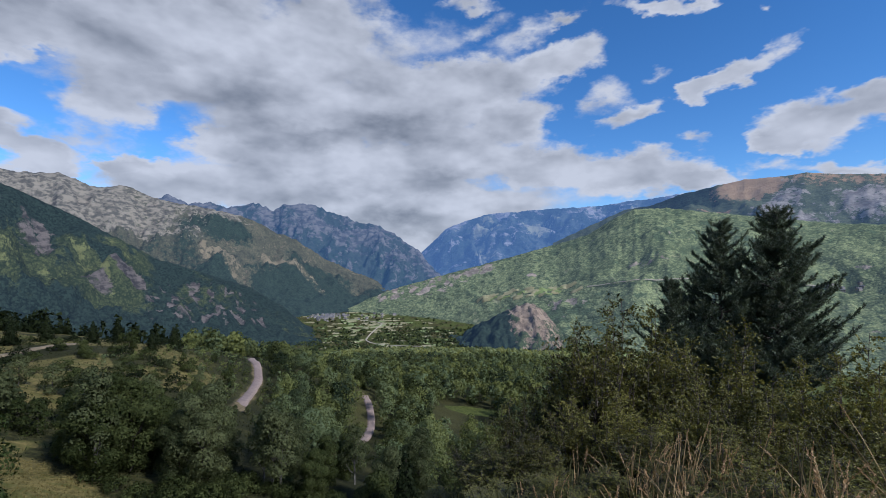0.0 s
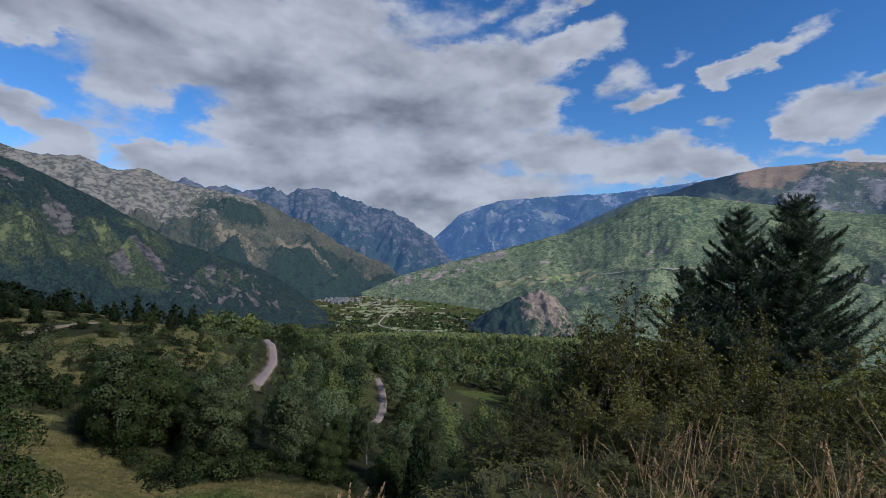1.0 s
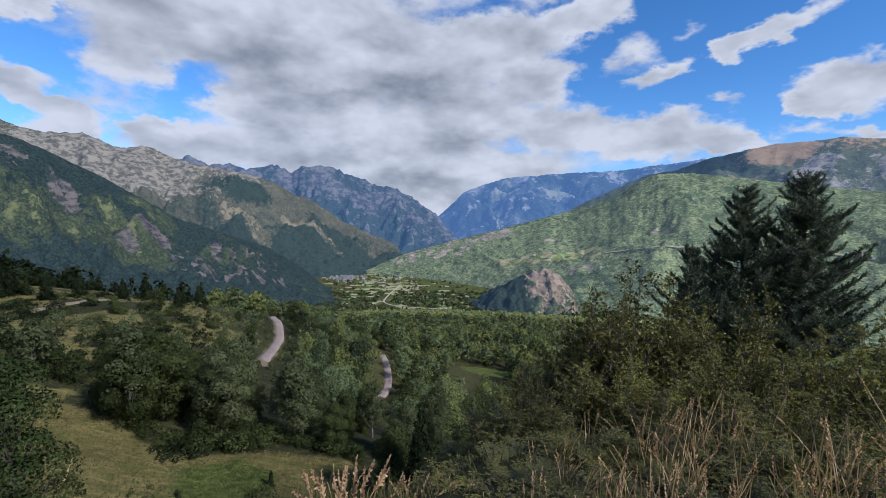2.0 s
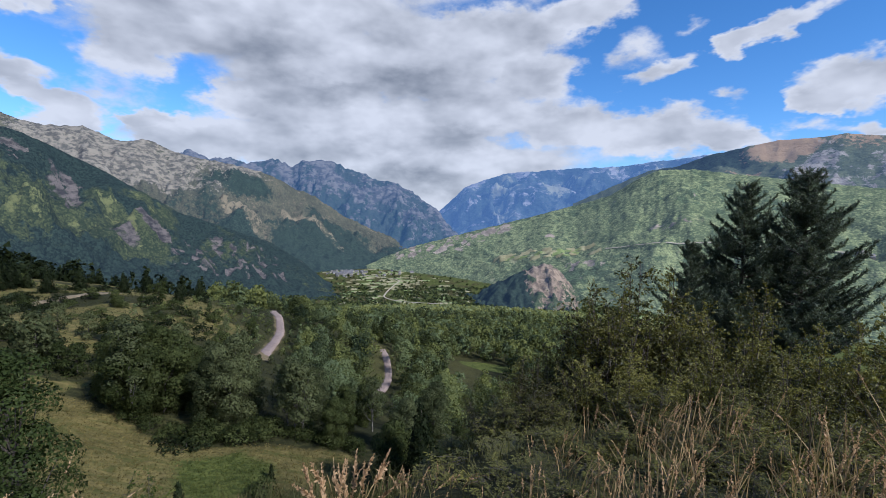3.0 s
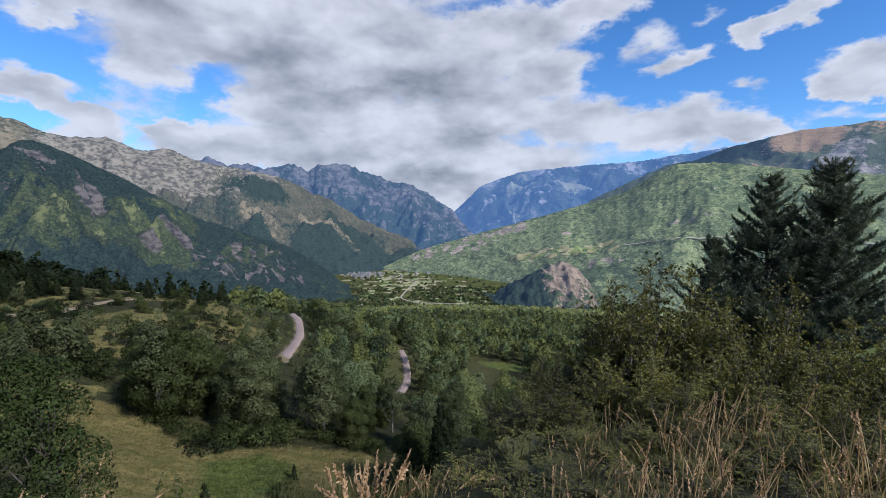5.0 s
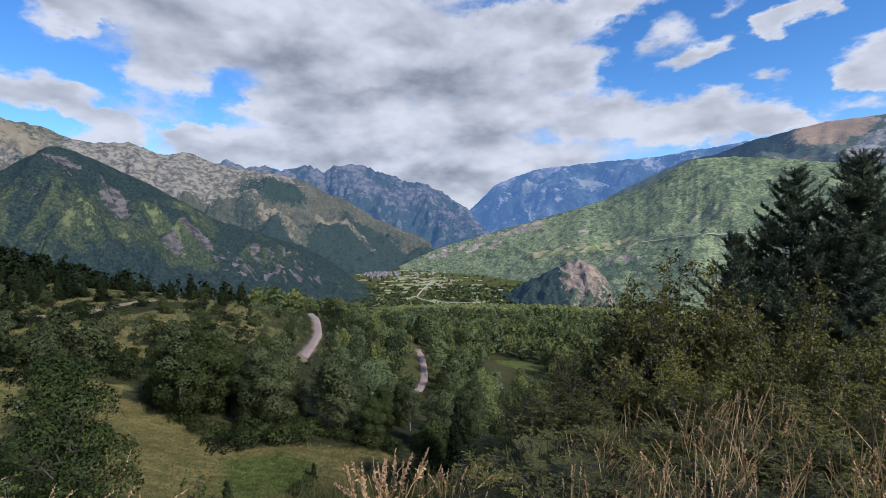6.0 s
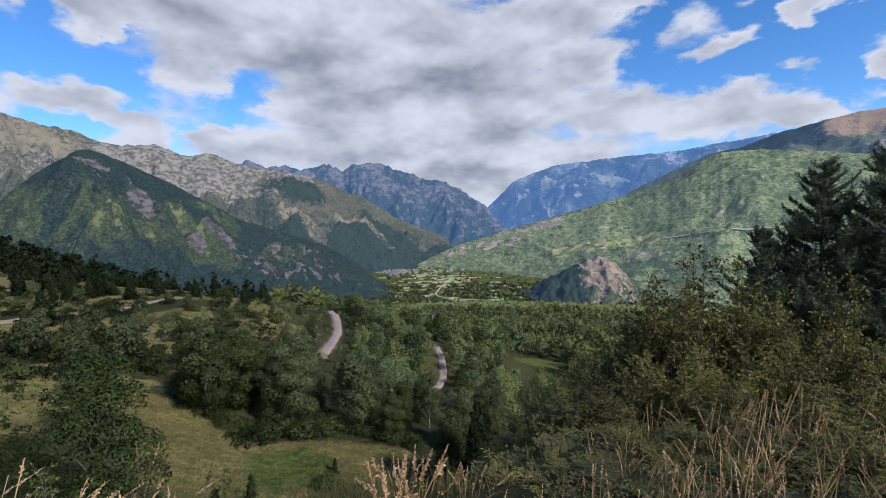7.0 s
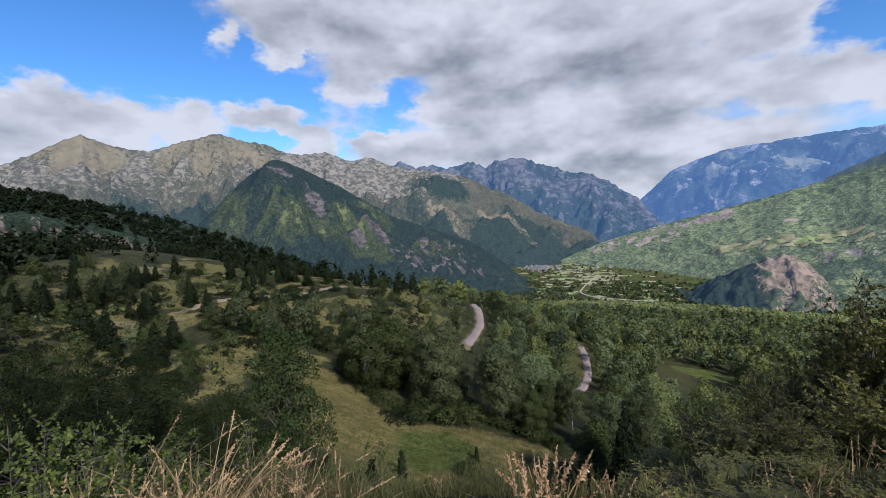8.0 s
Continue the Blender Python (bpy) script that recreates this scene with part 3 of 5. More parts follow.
def paint_rocky(az, v, rib, lump, x, y):
    west = step(-az, 45, 50)
    n = fbm(x / 120, y / 120, 4, 52)
    n3 = fbm(x / 50, y / 50, 4, 53)
    u = v + 0.28 * n
    rock = 0.02 + 0.22 * west * step(v, 0.2, 0.6) + 0.48 * step(v, 0.4, 0.75) * (1 - 0.35 * west) + 0.5 * lump + 0.35 * rib
    rock = rock - 0.6 * step(az, -29, -22) + 0.3 * step(az, -47, -44) * step(-az, 30, 33) * step(v, 0.45, 0.7)
    rock = rock + 0.45 * spot(az, v, -25.5, 0.98, 3.5, 0.09) + 0.35 * spot(az, v, -13, 0.6, 2.5, 0.25) * step(n3, 0.0, 0.2)
    # grassy ribs that run down to the village, coloured sunlit against shaded hollows
    ribs = band(v, 0.52 - 0.031 * (az + 28), 0.09) * step(az, -29.5, -27.5) * step(-az, 22.5, 24) + band(v, 0.64 - 0.043 * (az + 21), 0.06) * step(az, -22.5, -21) * step(-az, 13, 16)
    meadow = 0.25 * step(v, 0.05, 0.6) + 0.3 * fbm(x / 150, y / 150, 4, 2) + 0.3 * spot(az, v, -53, 0.9, 7, 0.4) + 0.35 * spot(az, v, -65, 0.95, 5, 0.3) + 0.42 * ribs
    # forest low down, and the hollows' cloud shade painted as dark cover
    dark = 0.5 * step(-v, -0.62, -0.3) + 0.75 * spot(az, v, -26.5, 0.82, 5.0, 0.13) + 0.4 * step(az, -36, -30) * step(-v, -0.9, -0.6) + 0.6 * lump + west * (0.66 * step(-u, -0.9, -0.35) - 0.14) + 0.2 * step(az, -24, -18) - 0.55 * ribs
    meadow = meadow + west * (0.2 * step(u, 0.35, 0.8) - 0.15)
    return rock - 0.5 * spot(az, v, -53, 0.98, 6, 0.3) - 0.4 * spot(az, v, -65, 0.98, 4, 0.25) - 0.3 * dark - 0.35 * ribs, meadow - 0.3 * dark, 0 * v, dark


def paint_left(az, v, rib, lump, x, y):
    n1, n2 = fbm(x / 170, y / 170, 4, 12), fbm(x / 45, y / 45, 4, 77)
    n3 = fbm(x / 80, y / 80, 4, 15)
    # broad belt of open wood and pasture painted sunlit, rising to the crest eastwards
    pale = band(v, 0.53 + 0.029 * (az + 46), 0.17) * step(-az, 31.5, 35) * step(0.6 * n1 + 0.8 * n3, -0.30, 0.22)
    pale = np.clip(pale + 0.8 * spot(az, v, -52.5, 0.8, 2.4, 0.25) + 0.7 * spot(az, v, -37, 0.58, 3.2, 0.14), 0, 1)
    rock = 0.95 * spot(az, v, -35.2, 0.70, 1.9, 0.06) + 0.72 * spot(az, v, -37.8, 0.58, 1.6, 0.05) + 0.8 * spot(az, v, -28, 0.6, 7.5, 0.30) * step(n2, 0.12, 0.26) + 0.7 * spot(az, v, -24.5, 0.5, 3, 0.12) * step(n2, 0.0, 0.2)
    rock = rock + 0.72 * spot(az, v, -45, 0.79, 4.8, 0.13) * step(n1 + 0.7 * n2, -0.1, 0.2) + 0.6 * spot(az, v, -42.6, 0.83, 1.6, 0.1) + 0.25 * step(v, 0.8, 1.0) * step(lump, -0.2, 0.3)
    # cloud shade above and below the belt, painted as dark conifer cover
    dark = 0.62 + 0.5 * step(-v, -0.45, -0.3) + 0.3 * step(v, 0.74, 0.86) + 0.5 * n1 - 1.25 * pale
    return rock, 0.50 * pale * step(n2 + n3, -0.15, 0.3), 0 * v, dark


def paint_near(az, v, rib, lump, x, y):
    return 0.95 * spot(az, v, -66, 0.66, 10, 0.16) * step(fbm(az * 1.2, v * 3, 4, 6), -0.25, 0.2), 0 * v, 0 * v, 0.6 + 0 * v


def paint_jag(az, v, rib, lump, x, y):
    return 0.20 + 0.42 * step(v, 0.4, 0.85) + 0.6 * lump + 0.3 * rib, 0.25 * step(lump, 0, 0.4), 0 * v, 0.5 + 0.8 * lump - 0.4 * step(v, 0.7, 1)


def paint_blue(az, v, rib, lump, x, y):
    n = fbm(x / 260, y / 260, 5, 8)
    return 0.05 + 0.4 * step(v, 0.75, 1) + 0.7 * lump, 0.12 + 0.9 * n + 0.15 * step(v, 0.8, 1), 0 * v, 0.45 - 1.2 * n


def paint_brown(az, v, rib, lump, x, y):
    rock = 0.2 + 0.7 * lump + 0.3 * step(v, 0.4, 0.8)
    bare = 0.85 * spot(az, v, 34.3, 0.93, 3.3, 0.14) + 0.5 * step(az, 33, 38) * step(v, 0.8, 0.95) + 0.45 * spot(az, v, 31, 0.72, 4, 0.06)
    # shade on the left-hand flank, painted in the dark conifer colour
    flank = step(-az, -33.5, -31.5) * step(az, 20, 25) * step(v, 0.78, 0.84)
    return rock * step(az, 31, 36) - bare * 0.8, bare, 0 * v, 0.95 * flank + 0.4 * step(-v, -0.7, -0.5) - bare


def paint_hill(az, v, rib, lump, x, y):
    n1, n2 = fbm(x / 110, y / 110, 4, 21), fbm(x / 40, y / 40, 3, 27)
    rock = 0.85 * spot(az, v, 11.4, 0.62, 0.8, 0.035) + 0.6 * spot(az, v, 25, 0.52, 3.5, 0.035) * step(n2, -0.2, 0.2) + 0.62 * spot(az, v, 15.5, 0.27, 3.0, 0.05) * step(n2, -0.3, 0.1)
    rock = rock + 0.75 * spot(az, v, -3.5, 0.8, 7, 0.35) * step(n1 + 0.6 * n2, -0.12, 0.2) + 0.6 * spot(az, v, 4.5, 0.9, 3, 0.1) + 0.35 * step(lump, 0.3, 0.6)
    meadow = -0.10 + 0.75 * n1 + 0.3 * n2 + 0.4 * spot(az, v, 8, 0.36, 7, 0.07) - 0.25 * step(v, 0.55, 0.9)
    dark = 0.24 + 1.0 * n2 + 0.2 * step(v, 0.6, 0.95) + 0.5 * spot(az, v, 14, 0.18, 9, 0.14) + 0.4 * spot(az, v, 30, 0.75, 10, 0.1) - 0.7 * n1 - 0.2
    return rock, meadow, 0 * v, dark


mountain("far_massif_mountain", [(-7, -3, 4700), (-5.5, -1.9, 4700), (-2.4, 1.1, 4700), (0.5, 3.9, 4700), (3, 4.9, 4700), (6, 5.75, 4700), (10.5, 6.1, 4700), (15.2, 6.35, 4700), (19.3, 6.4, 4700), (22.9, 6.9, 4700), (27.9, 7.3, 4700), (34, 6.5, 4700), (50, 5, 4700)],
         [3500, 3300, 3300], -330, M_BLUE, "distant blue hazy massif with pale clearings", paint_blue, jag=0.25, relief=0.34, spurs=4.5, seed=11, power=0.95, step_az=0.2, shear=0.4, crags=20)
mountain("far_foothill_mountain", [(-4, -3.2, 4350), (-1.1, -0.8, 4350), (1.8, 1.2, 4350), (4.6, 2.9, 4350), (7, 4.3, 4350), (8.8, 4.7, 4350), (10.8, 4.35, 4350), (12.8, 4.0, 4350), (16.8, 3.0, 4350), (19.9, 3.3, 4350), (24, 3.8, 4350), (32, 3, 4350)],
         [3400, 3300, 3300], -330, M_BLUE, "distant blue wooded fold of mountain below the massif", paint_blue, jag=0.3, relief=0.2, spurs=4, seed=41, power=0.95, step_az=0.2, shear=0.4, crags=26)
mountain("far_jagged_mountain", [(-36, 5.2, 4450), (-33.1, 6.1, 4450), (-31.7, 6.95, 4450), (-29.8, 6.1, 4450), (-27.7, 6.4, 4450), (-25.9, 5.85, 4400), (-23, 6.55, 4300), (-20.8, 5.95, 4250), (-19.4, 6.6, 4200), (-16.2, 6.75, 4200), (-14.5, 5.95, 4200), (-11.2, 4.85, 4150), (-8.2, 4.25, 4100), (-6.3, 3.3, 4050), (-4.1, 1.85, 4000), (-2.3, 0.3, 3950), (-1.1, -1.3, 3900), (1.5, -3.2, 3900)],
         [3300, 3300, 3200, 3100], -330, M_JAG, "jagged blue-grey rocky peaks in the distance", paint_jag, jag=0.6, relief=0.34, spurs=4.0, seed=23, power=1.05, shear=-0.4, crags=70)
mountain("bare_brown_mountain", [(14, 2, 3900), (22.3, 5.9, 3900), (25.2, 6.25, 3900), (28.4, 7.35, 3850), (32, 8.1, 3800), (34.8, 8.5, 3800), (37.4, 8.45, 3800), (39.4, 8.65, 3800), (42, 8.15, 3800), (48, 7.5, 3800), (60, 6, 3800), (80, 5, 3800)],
         [3000, 2900, 2900], -300, M_BROWN, "bare brown mountain with shade painted on its wooded flank", paint_brown, jag=0.2, relief=0.12, spurs=3, seed=31, power=0.9, step_az=0.25)
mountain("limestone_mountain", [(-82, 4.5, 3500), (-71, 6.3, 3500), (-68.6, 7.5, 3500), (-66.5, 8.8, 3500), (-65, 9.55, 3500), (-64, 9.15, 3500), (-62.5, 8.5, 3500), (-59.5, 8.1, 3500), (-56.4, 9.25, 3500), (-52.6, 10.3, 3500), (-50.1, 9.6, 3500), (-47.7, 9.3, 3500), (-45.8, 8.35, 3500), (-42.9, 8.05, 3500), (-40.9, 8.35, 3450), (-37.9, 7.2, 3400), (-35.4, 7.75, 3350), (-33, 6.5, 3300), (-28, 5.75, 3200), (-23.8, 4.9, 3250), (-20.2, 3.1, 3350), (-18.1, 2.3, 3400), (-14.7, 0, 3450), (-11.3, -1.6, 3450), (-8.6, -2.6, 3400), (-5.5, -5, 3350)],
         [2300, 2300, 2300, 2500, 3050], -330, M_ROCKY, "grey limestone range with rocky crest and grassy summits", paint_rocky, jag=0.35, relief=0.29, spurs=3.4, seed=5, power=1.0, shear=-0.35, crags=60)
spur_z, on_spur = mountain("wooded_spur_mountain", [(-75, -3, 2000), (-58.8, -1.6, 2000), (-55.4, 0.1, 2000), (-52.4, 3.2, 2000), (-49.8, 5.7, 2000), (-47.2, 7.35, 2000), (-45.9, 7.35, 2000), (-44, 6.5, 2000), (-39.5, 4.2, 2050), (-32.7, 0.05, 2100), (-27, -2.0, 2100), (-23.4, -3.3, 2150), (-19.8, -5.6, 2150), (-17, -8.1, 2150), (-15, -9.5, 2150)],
         [1300, 1250, 1300, 1500, 1800], -330, M_LEFT, "wooded mountain spur with crags, its sunlit belt and cloud shade in the colours", paint_left, jag=0.25, relief=0.36, spurs=4.2, seed=7, power=0.95, shear=-0.5, crags=36)
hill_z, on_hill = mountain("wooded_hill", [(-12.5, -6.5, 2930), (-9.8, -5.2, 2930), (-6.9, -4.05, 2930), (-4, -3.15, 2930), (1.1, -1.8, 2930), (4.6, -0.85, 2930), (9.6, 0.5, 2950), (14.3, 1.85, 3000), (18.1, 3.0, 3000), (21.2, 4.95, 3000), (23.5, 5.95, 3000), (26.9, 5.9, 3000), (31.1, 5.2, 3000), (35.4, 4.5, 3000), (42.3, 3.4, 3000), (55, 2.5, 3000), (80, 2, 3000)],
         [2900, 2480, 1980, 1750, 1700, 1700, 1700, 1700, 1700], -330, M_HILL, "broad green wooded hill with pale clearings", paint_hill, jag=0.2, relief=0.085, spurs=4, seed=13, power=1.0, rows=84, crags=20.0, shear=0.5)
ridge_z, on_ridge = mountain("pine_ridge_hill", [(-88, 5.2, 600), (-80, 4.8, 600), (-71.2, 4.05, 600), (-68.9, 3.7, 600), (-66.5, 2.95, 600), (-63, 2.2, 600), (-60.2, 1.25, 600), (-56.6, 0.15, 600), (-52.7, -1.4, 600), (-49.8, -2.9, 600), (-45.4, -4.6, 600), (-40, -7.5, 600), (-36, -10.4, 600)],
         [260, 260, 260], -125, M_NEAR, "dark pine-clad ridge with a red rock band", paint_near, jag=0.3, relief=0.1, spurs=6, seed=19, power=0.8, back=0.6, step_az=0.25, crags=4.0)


def rock_knoll():
    az, v = np.meshgrid(np.linspace(-1, 1, 130), np.linspace(-1, 1, 130))
    cx, cy = polar(10.8, 1850)
    x, y = cx + az * 330 - 60, cy + v * 260
    d = np.hypot((x - cx) / np.where(x < cx, 300, 160), (y - cy) / 220)
    lump = fbm(x / 60, y / 60, 6, 71, 0.55)
    dd = np.clip(d * (1 + 0.22 * lump), 0, 1.3)
    h = 146 * (1 - dd ** np.where(x < cx, 1.15, 1.6)) + 22 * ridged(x / 38, y / 70, 5, 3, 0.6) * np.clip(1.3 - d, 0, 1) - 6
    side = (x - cx) / 150
    rock = step(side + 0.35 * lump, -0.62, -0.35) * (0.42 + 0.35 * step(0.95 - d, 0, 0.5)) + 0.45 * lump - 0.35 * step(side, 0.55, 0.95)
    # left flank: woods and their shade together, painted as dark conifer cover
    ob = sheet("rock_knoll", x, y, -330 + h, np.stack([rock, 0.25 * step(side, 0, 0.5), 0 * h, 0.9 * step(-side, 0.35, 0.6)], -1), M_CONE)
    tagged(ob, "conical knoll of pale bare rock, one wooded flank with its shade painted in", "hill", kind="structure")


rock_knoll()

# ---- roads ----
def ribbon(name, line, width, mat, label, lift=0.12, kind="structure", category="road", steps=60, surface=ground_z, bank=-0.6):
    """A road along azimuth-distance points of the plan, lying on the ground with a bank at each side."""
    p = np.array([polar(a, r) for a, r in line])
    s = np.r_[0, np.cumsum(np.hypot(*np.diff(p, axis=0).T))]
    t = np.linspace(0, s[-1], steps)
    x, y = hermite(s, p[:, :1], t)[:, 0], hermite(s, p[:, 1:], t)[:, 0]
    dx, dy = np.gradient(x), np.gradient(y)
    n = np.hypot(dx, dy)
    nx, ny = dy / n, -dx / n
    mid = surface(x, y)
    if steps > 100:
        mid = np.convolve(np.pad(mid, 6, mode="edge"), np.ones(13) / 13, mode="valid")
    half = width / 2 * (1 + 0.12 * fbm(t / 9, 0.5, 3, 4))
    cols = []
    for k, drop in ((-1.15 if bank < 0 else -1.9, bank), (-1, 0.0), (-0.5, 0.05), (0, 0.1), (0.5, 0.05), (1, 0.0), (1.15, -0.6)):
        px, py = x + nx * half * k, y + ny * half * k
        ends = 2.2 * np.clip(1 - np.minimum(t, s[-1] - t) / (0.1 * s[-1]), 0, 1) * (lift < 1)
        cols.append(np.stack([px, py, mid + lift + drop - ends], -1))
    g = np.stack(cols, 1)
    i = np.arange(g.shape[0] * g.shape[1]).reshape(g.shape[:2])
    q = np.stack([i[:-1, :-1], i[:-1, 1:], i[1:, 1:], i[1:, :-1]], -1).reshape(-1, 4)
    return tagged(new(name, mesh_from(name, g.reshape(-1, 3), q, mat, True)), label, category, kind=kind)


ribbon("gravel_road", ROAD_A, 2.4, M_GRAVEL, "pale gravel forest road curving between trees", 0.5)
ribbon("gravel_road", ROAD_B, 2.4, M_GRAVEL, "pale gravel forest road curving between trees", 0.5)
ribbon("dirt_track", TRACK, 1.7, M_DIRT, "dusty dirt track across the bushy knoll", 0.4)

# ---- trees: shapes ----
rng = np.random.default_rng(7)


def part(name, me, parent, label=""):
    ob = new(name, me)
    ob.parent = parent
    if label:
        ob["label"] = label
    return ob


def leaf_quads(points, normals, size, spread=0.9, long=1.3):
    """Small pointed leaf sprays at points, facing roughly outwards: three corners each."""
    n = len(points)
    nrm = normals + rng.normal(0, spread * 0.6, (n, 3))
    nrm /= np.linalg.norm(nrm, axis=1, keepdims=True) + 1e-9
    ref = rng.normal(0, 1, (n, 3))
    a = np.cross(nrm, ref)
    a /= np.linalg.norm(a, axis=1, keepdims=True) + 1e-9
    b = np.cross(nrm, a)
    s = (size * rng.uniform(0.6, 1.4, n))[:, None]
    a, b = a * s * long, b * s
    return np.stack([points + a * 1.35, points - a * 0.65 + b, points - a * 0.65 - b], 1)


def crown_points(n, lumps, low=0.15, bare=0.3):
    """Points near the skin of a crown made of lumps (x, y, z, radius, squash)."""
    w = np.array([l[3] ** 2 for l in lumps])
    pick = rng.choice(len(lumps), n, p=w / w.sum())
    L = np.array(lumps, float)[pick]
    d = rng.normal(0, 1, (n, 3))
    d /= np.linalg.norm(d, axis=1, keepdims=True)
    d[:, 2] = np.where((d[:, 2] < -0.3) & (rng.random(n) < 0.7), -d[:, 2], d[:, 2])
    rad = L[:, 3] * (1 - bare * rng.random(n) ** 2 * 1.2)
    p = L[:, :3] + d * rad[:, None] * np.stack([np.ones(n), np.ones(n), L[:, 4]], 1)
    return p, d


def broad_lumps(seed, count=9, wide=0.36, low=0.28, core=0.25, small=1.0):
    """Lumps of a broadleaved crown one unit high."""
    r = np.random.default_rng(seed)
    out = [(0, 0, 0.62, core, 1.15)]
    for k in range(count):
        h = low + (0.93 - low) * (k + 0.5) / count
        out_r = wide * (1 - ((h - 0.45) / 0.62) ** 2) * r.uniform(0.45, 0.85)
        a = k * 2.4 + r.uniform(-0.5, 0.5)
        s = r.uniform(0.12, 0.2) * (1.15 - 0.35 * h) * small
        out.append((math.cos(a) * out_r, math.sin(a) * out_r, h, s, r.uniform(0.8, 1.15)))
    out.append((r.uniform(-0.04, 0.04), r.uniform(-0.04, 0.04), 0.9, 0.1, 1.1))
    return out


def cone_points(n, wide=0.26, low=0.08, layers=13):
    """Points on the tiers of a conifer one unit high."""
    h = low + (0.99 - low) * (1 - np.sqrt(rng.random(n)))
    tier = np.abs(((h * layers) % 1) - 0.5) * 2
    rad = wide * (1 - h) ** 0.8 * (0.55 + 0.45 * tier) * rng.uniform(0.55, 1.05, n) + 0.012
    a = rng.uniform(0, 2 * np.pi, n)
    rad = rad * (1 + 0.22 * np.sin(a * 5 + h * 23))
    p = np.stack([np.cos(a) * rad, np.sin(a) * rad, h - 0.05 * rad / wide], 1)
    return p, np.stack([np.cos(a), np.sin(a), np.full(n, 0.55)], 1)


def quads_mesh(name, quads, mat, facing=None):
    """Many small sprays as one mesh; facing rounds off the shading of a crown."""
    n, k = quads.shape[:2]
    me = mesh_from(name, quads.reshape(-1, 3), np.arange(n * k).reshape(n, k), mat, facing is not None)
    if facing is not None:
        me.normals_split_custom_set_from_vertices(np.repeat(facing, k, axis=0).astype(np.float32))
    return me


def rounded(p, d, middle=0.45):
    """Directions out of a crown one unit high: of its lumps and of the whole."""
    whole = p - np.array([0, 0, middle])
    whole = whole / (np.linalg.norm(whole, axis=1, keepdims=True) + 1e-9)
    f = d * 0.75 + whole * 0.6 + rng.normal(0, 0.42, p.shape)
    return f / (np.linalg.norm(f, axis=1, keepdims=True) + 1e-9)


def tube(points, radii, sides=7):
    """Vertices and quads of a tapered tube along points."""
    p, co, faces = [Vector(q) for q in points], [], []
    for i, q in enumerate(p):
        d = (p[min(i + 1, len(p) - 1)] - p[max(i - 1, 0)]).normalized()
        u = d.orthogonal().normalized()
        w = d.cross(u)
        for k in range(sides):
            a = 2 * math.pi * k / sides
            co.append(q + (u * math.cos(a) + w * math.sin(a)) * radii[i])
        if i:
            for k in range(sides):
                j = (k + 1) % sides
                faces.append(((i - 1) * sides + k, (i - 1) * sides + j, i * sides + j, i * sides + k))
    return np.array([tuple(c) for c in co]), np.array(faces)


def tubes_mesh(name, tubes, mat):
    co, fa, base = [], [], 0
    for c, f in tubes:
        co.append(c)
        fa.append(f + base)
        base += len(c)
    return mesh_from(name, np.concatenate(co), np.concatenate(fa), mat, True)


def limbs(seed, height, lumps, thick, lean=0.03):
    """A tapered trunk that reaches into the crown, and limbs out to the lumps."""
    r = np.random.default_rng(seed)
    bend = [(r.uniform(-lean, lean) * height * k / 5, r.uniform(-lean, lean) * height * k / 5, height * 0.88 * k / 5) for k in range(6)]
    bend[0] = (0, 0, -0.3)
    out = [tube(bend, [thick * (1.25 - 0.21 * k) for k in range(6)])]
    for l in lumps[1:]:
        k = min(4, max(1, int(l[2] * 4)))
        a, b = Vector(bend[k]), Vector(l[:3]) * height
        mid = a.lerp(b, 0.5) + Vector((0, 0, -0.03 * height))
        out.append(tube([a, mid, b], [thick * 0.45, thick * 0.3, thick * 0.12], 5))
    return out


def broad_tree(name, height, seed, leaf, bark, label, n=1000, wide=0.36, low=0.28, size=0.028, category="tree", count=9, core=0.25, small=1.0):
    """A broadleaved tree: trunk with limbs, crown of leaf sprays."""
    base = new(name)
    lumps = broad_lumps(seed, count, wide, low, core, small)
    part("trunk", tubes_mesh("trunk", limbs(seed, height, lumps, height * 0.013), bark), base)
    p, d = crown_points(n, lumps)
    part("crown", quads_mesh("crown", leaf_quads(p, d, size, 0.6) * height, leaf, rounded(p, d)), base)
    return tagged(base, label, category)


def conifer(name, height, seed, leaf, bark, label, n=900, wide=0.26, size=0.022):
    base = new(name)
    part("trunk", tubes_mesh("trunk", [tube([(0, 0, -0.3), (0, 0, height * 0.5), (0, 0, height * 0.97)], [height * 0.018, height * 0.011, 0.02])], bark), base)
    p, d = cone_points(n, wide)
    part("crown", quads_mesh("crown", leaf_quads(p, d, size, 0.7, 1.7) * height, leaf, rounded(p, d)), base)
    return tagged(base, label, "tree")


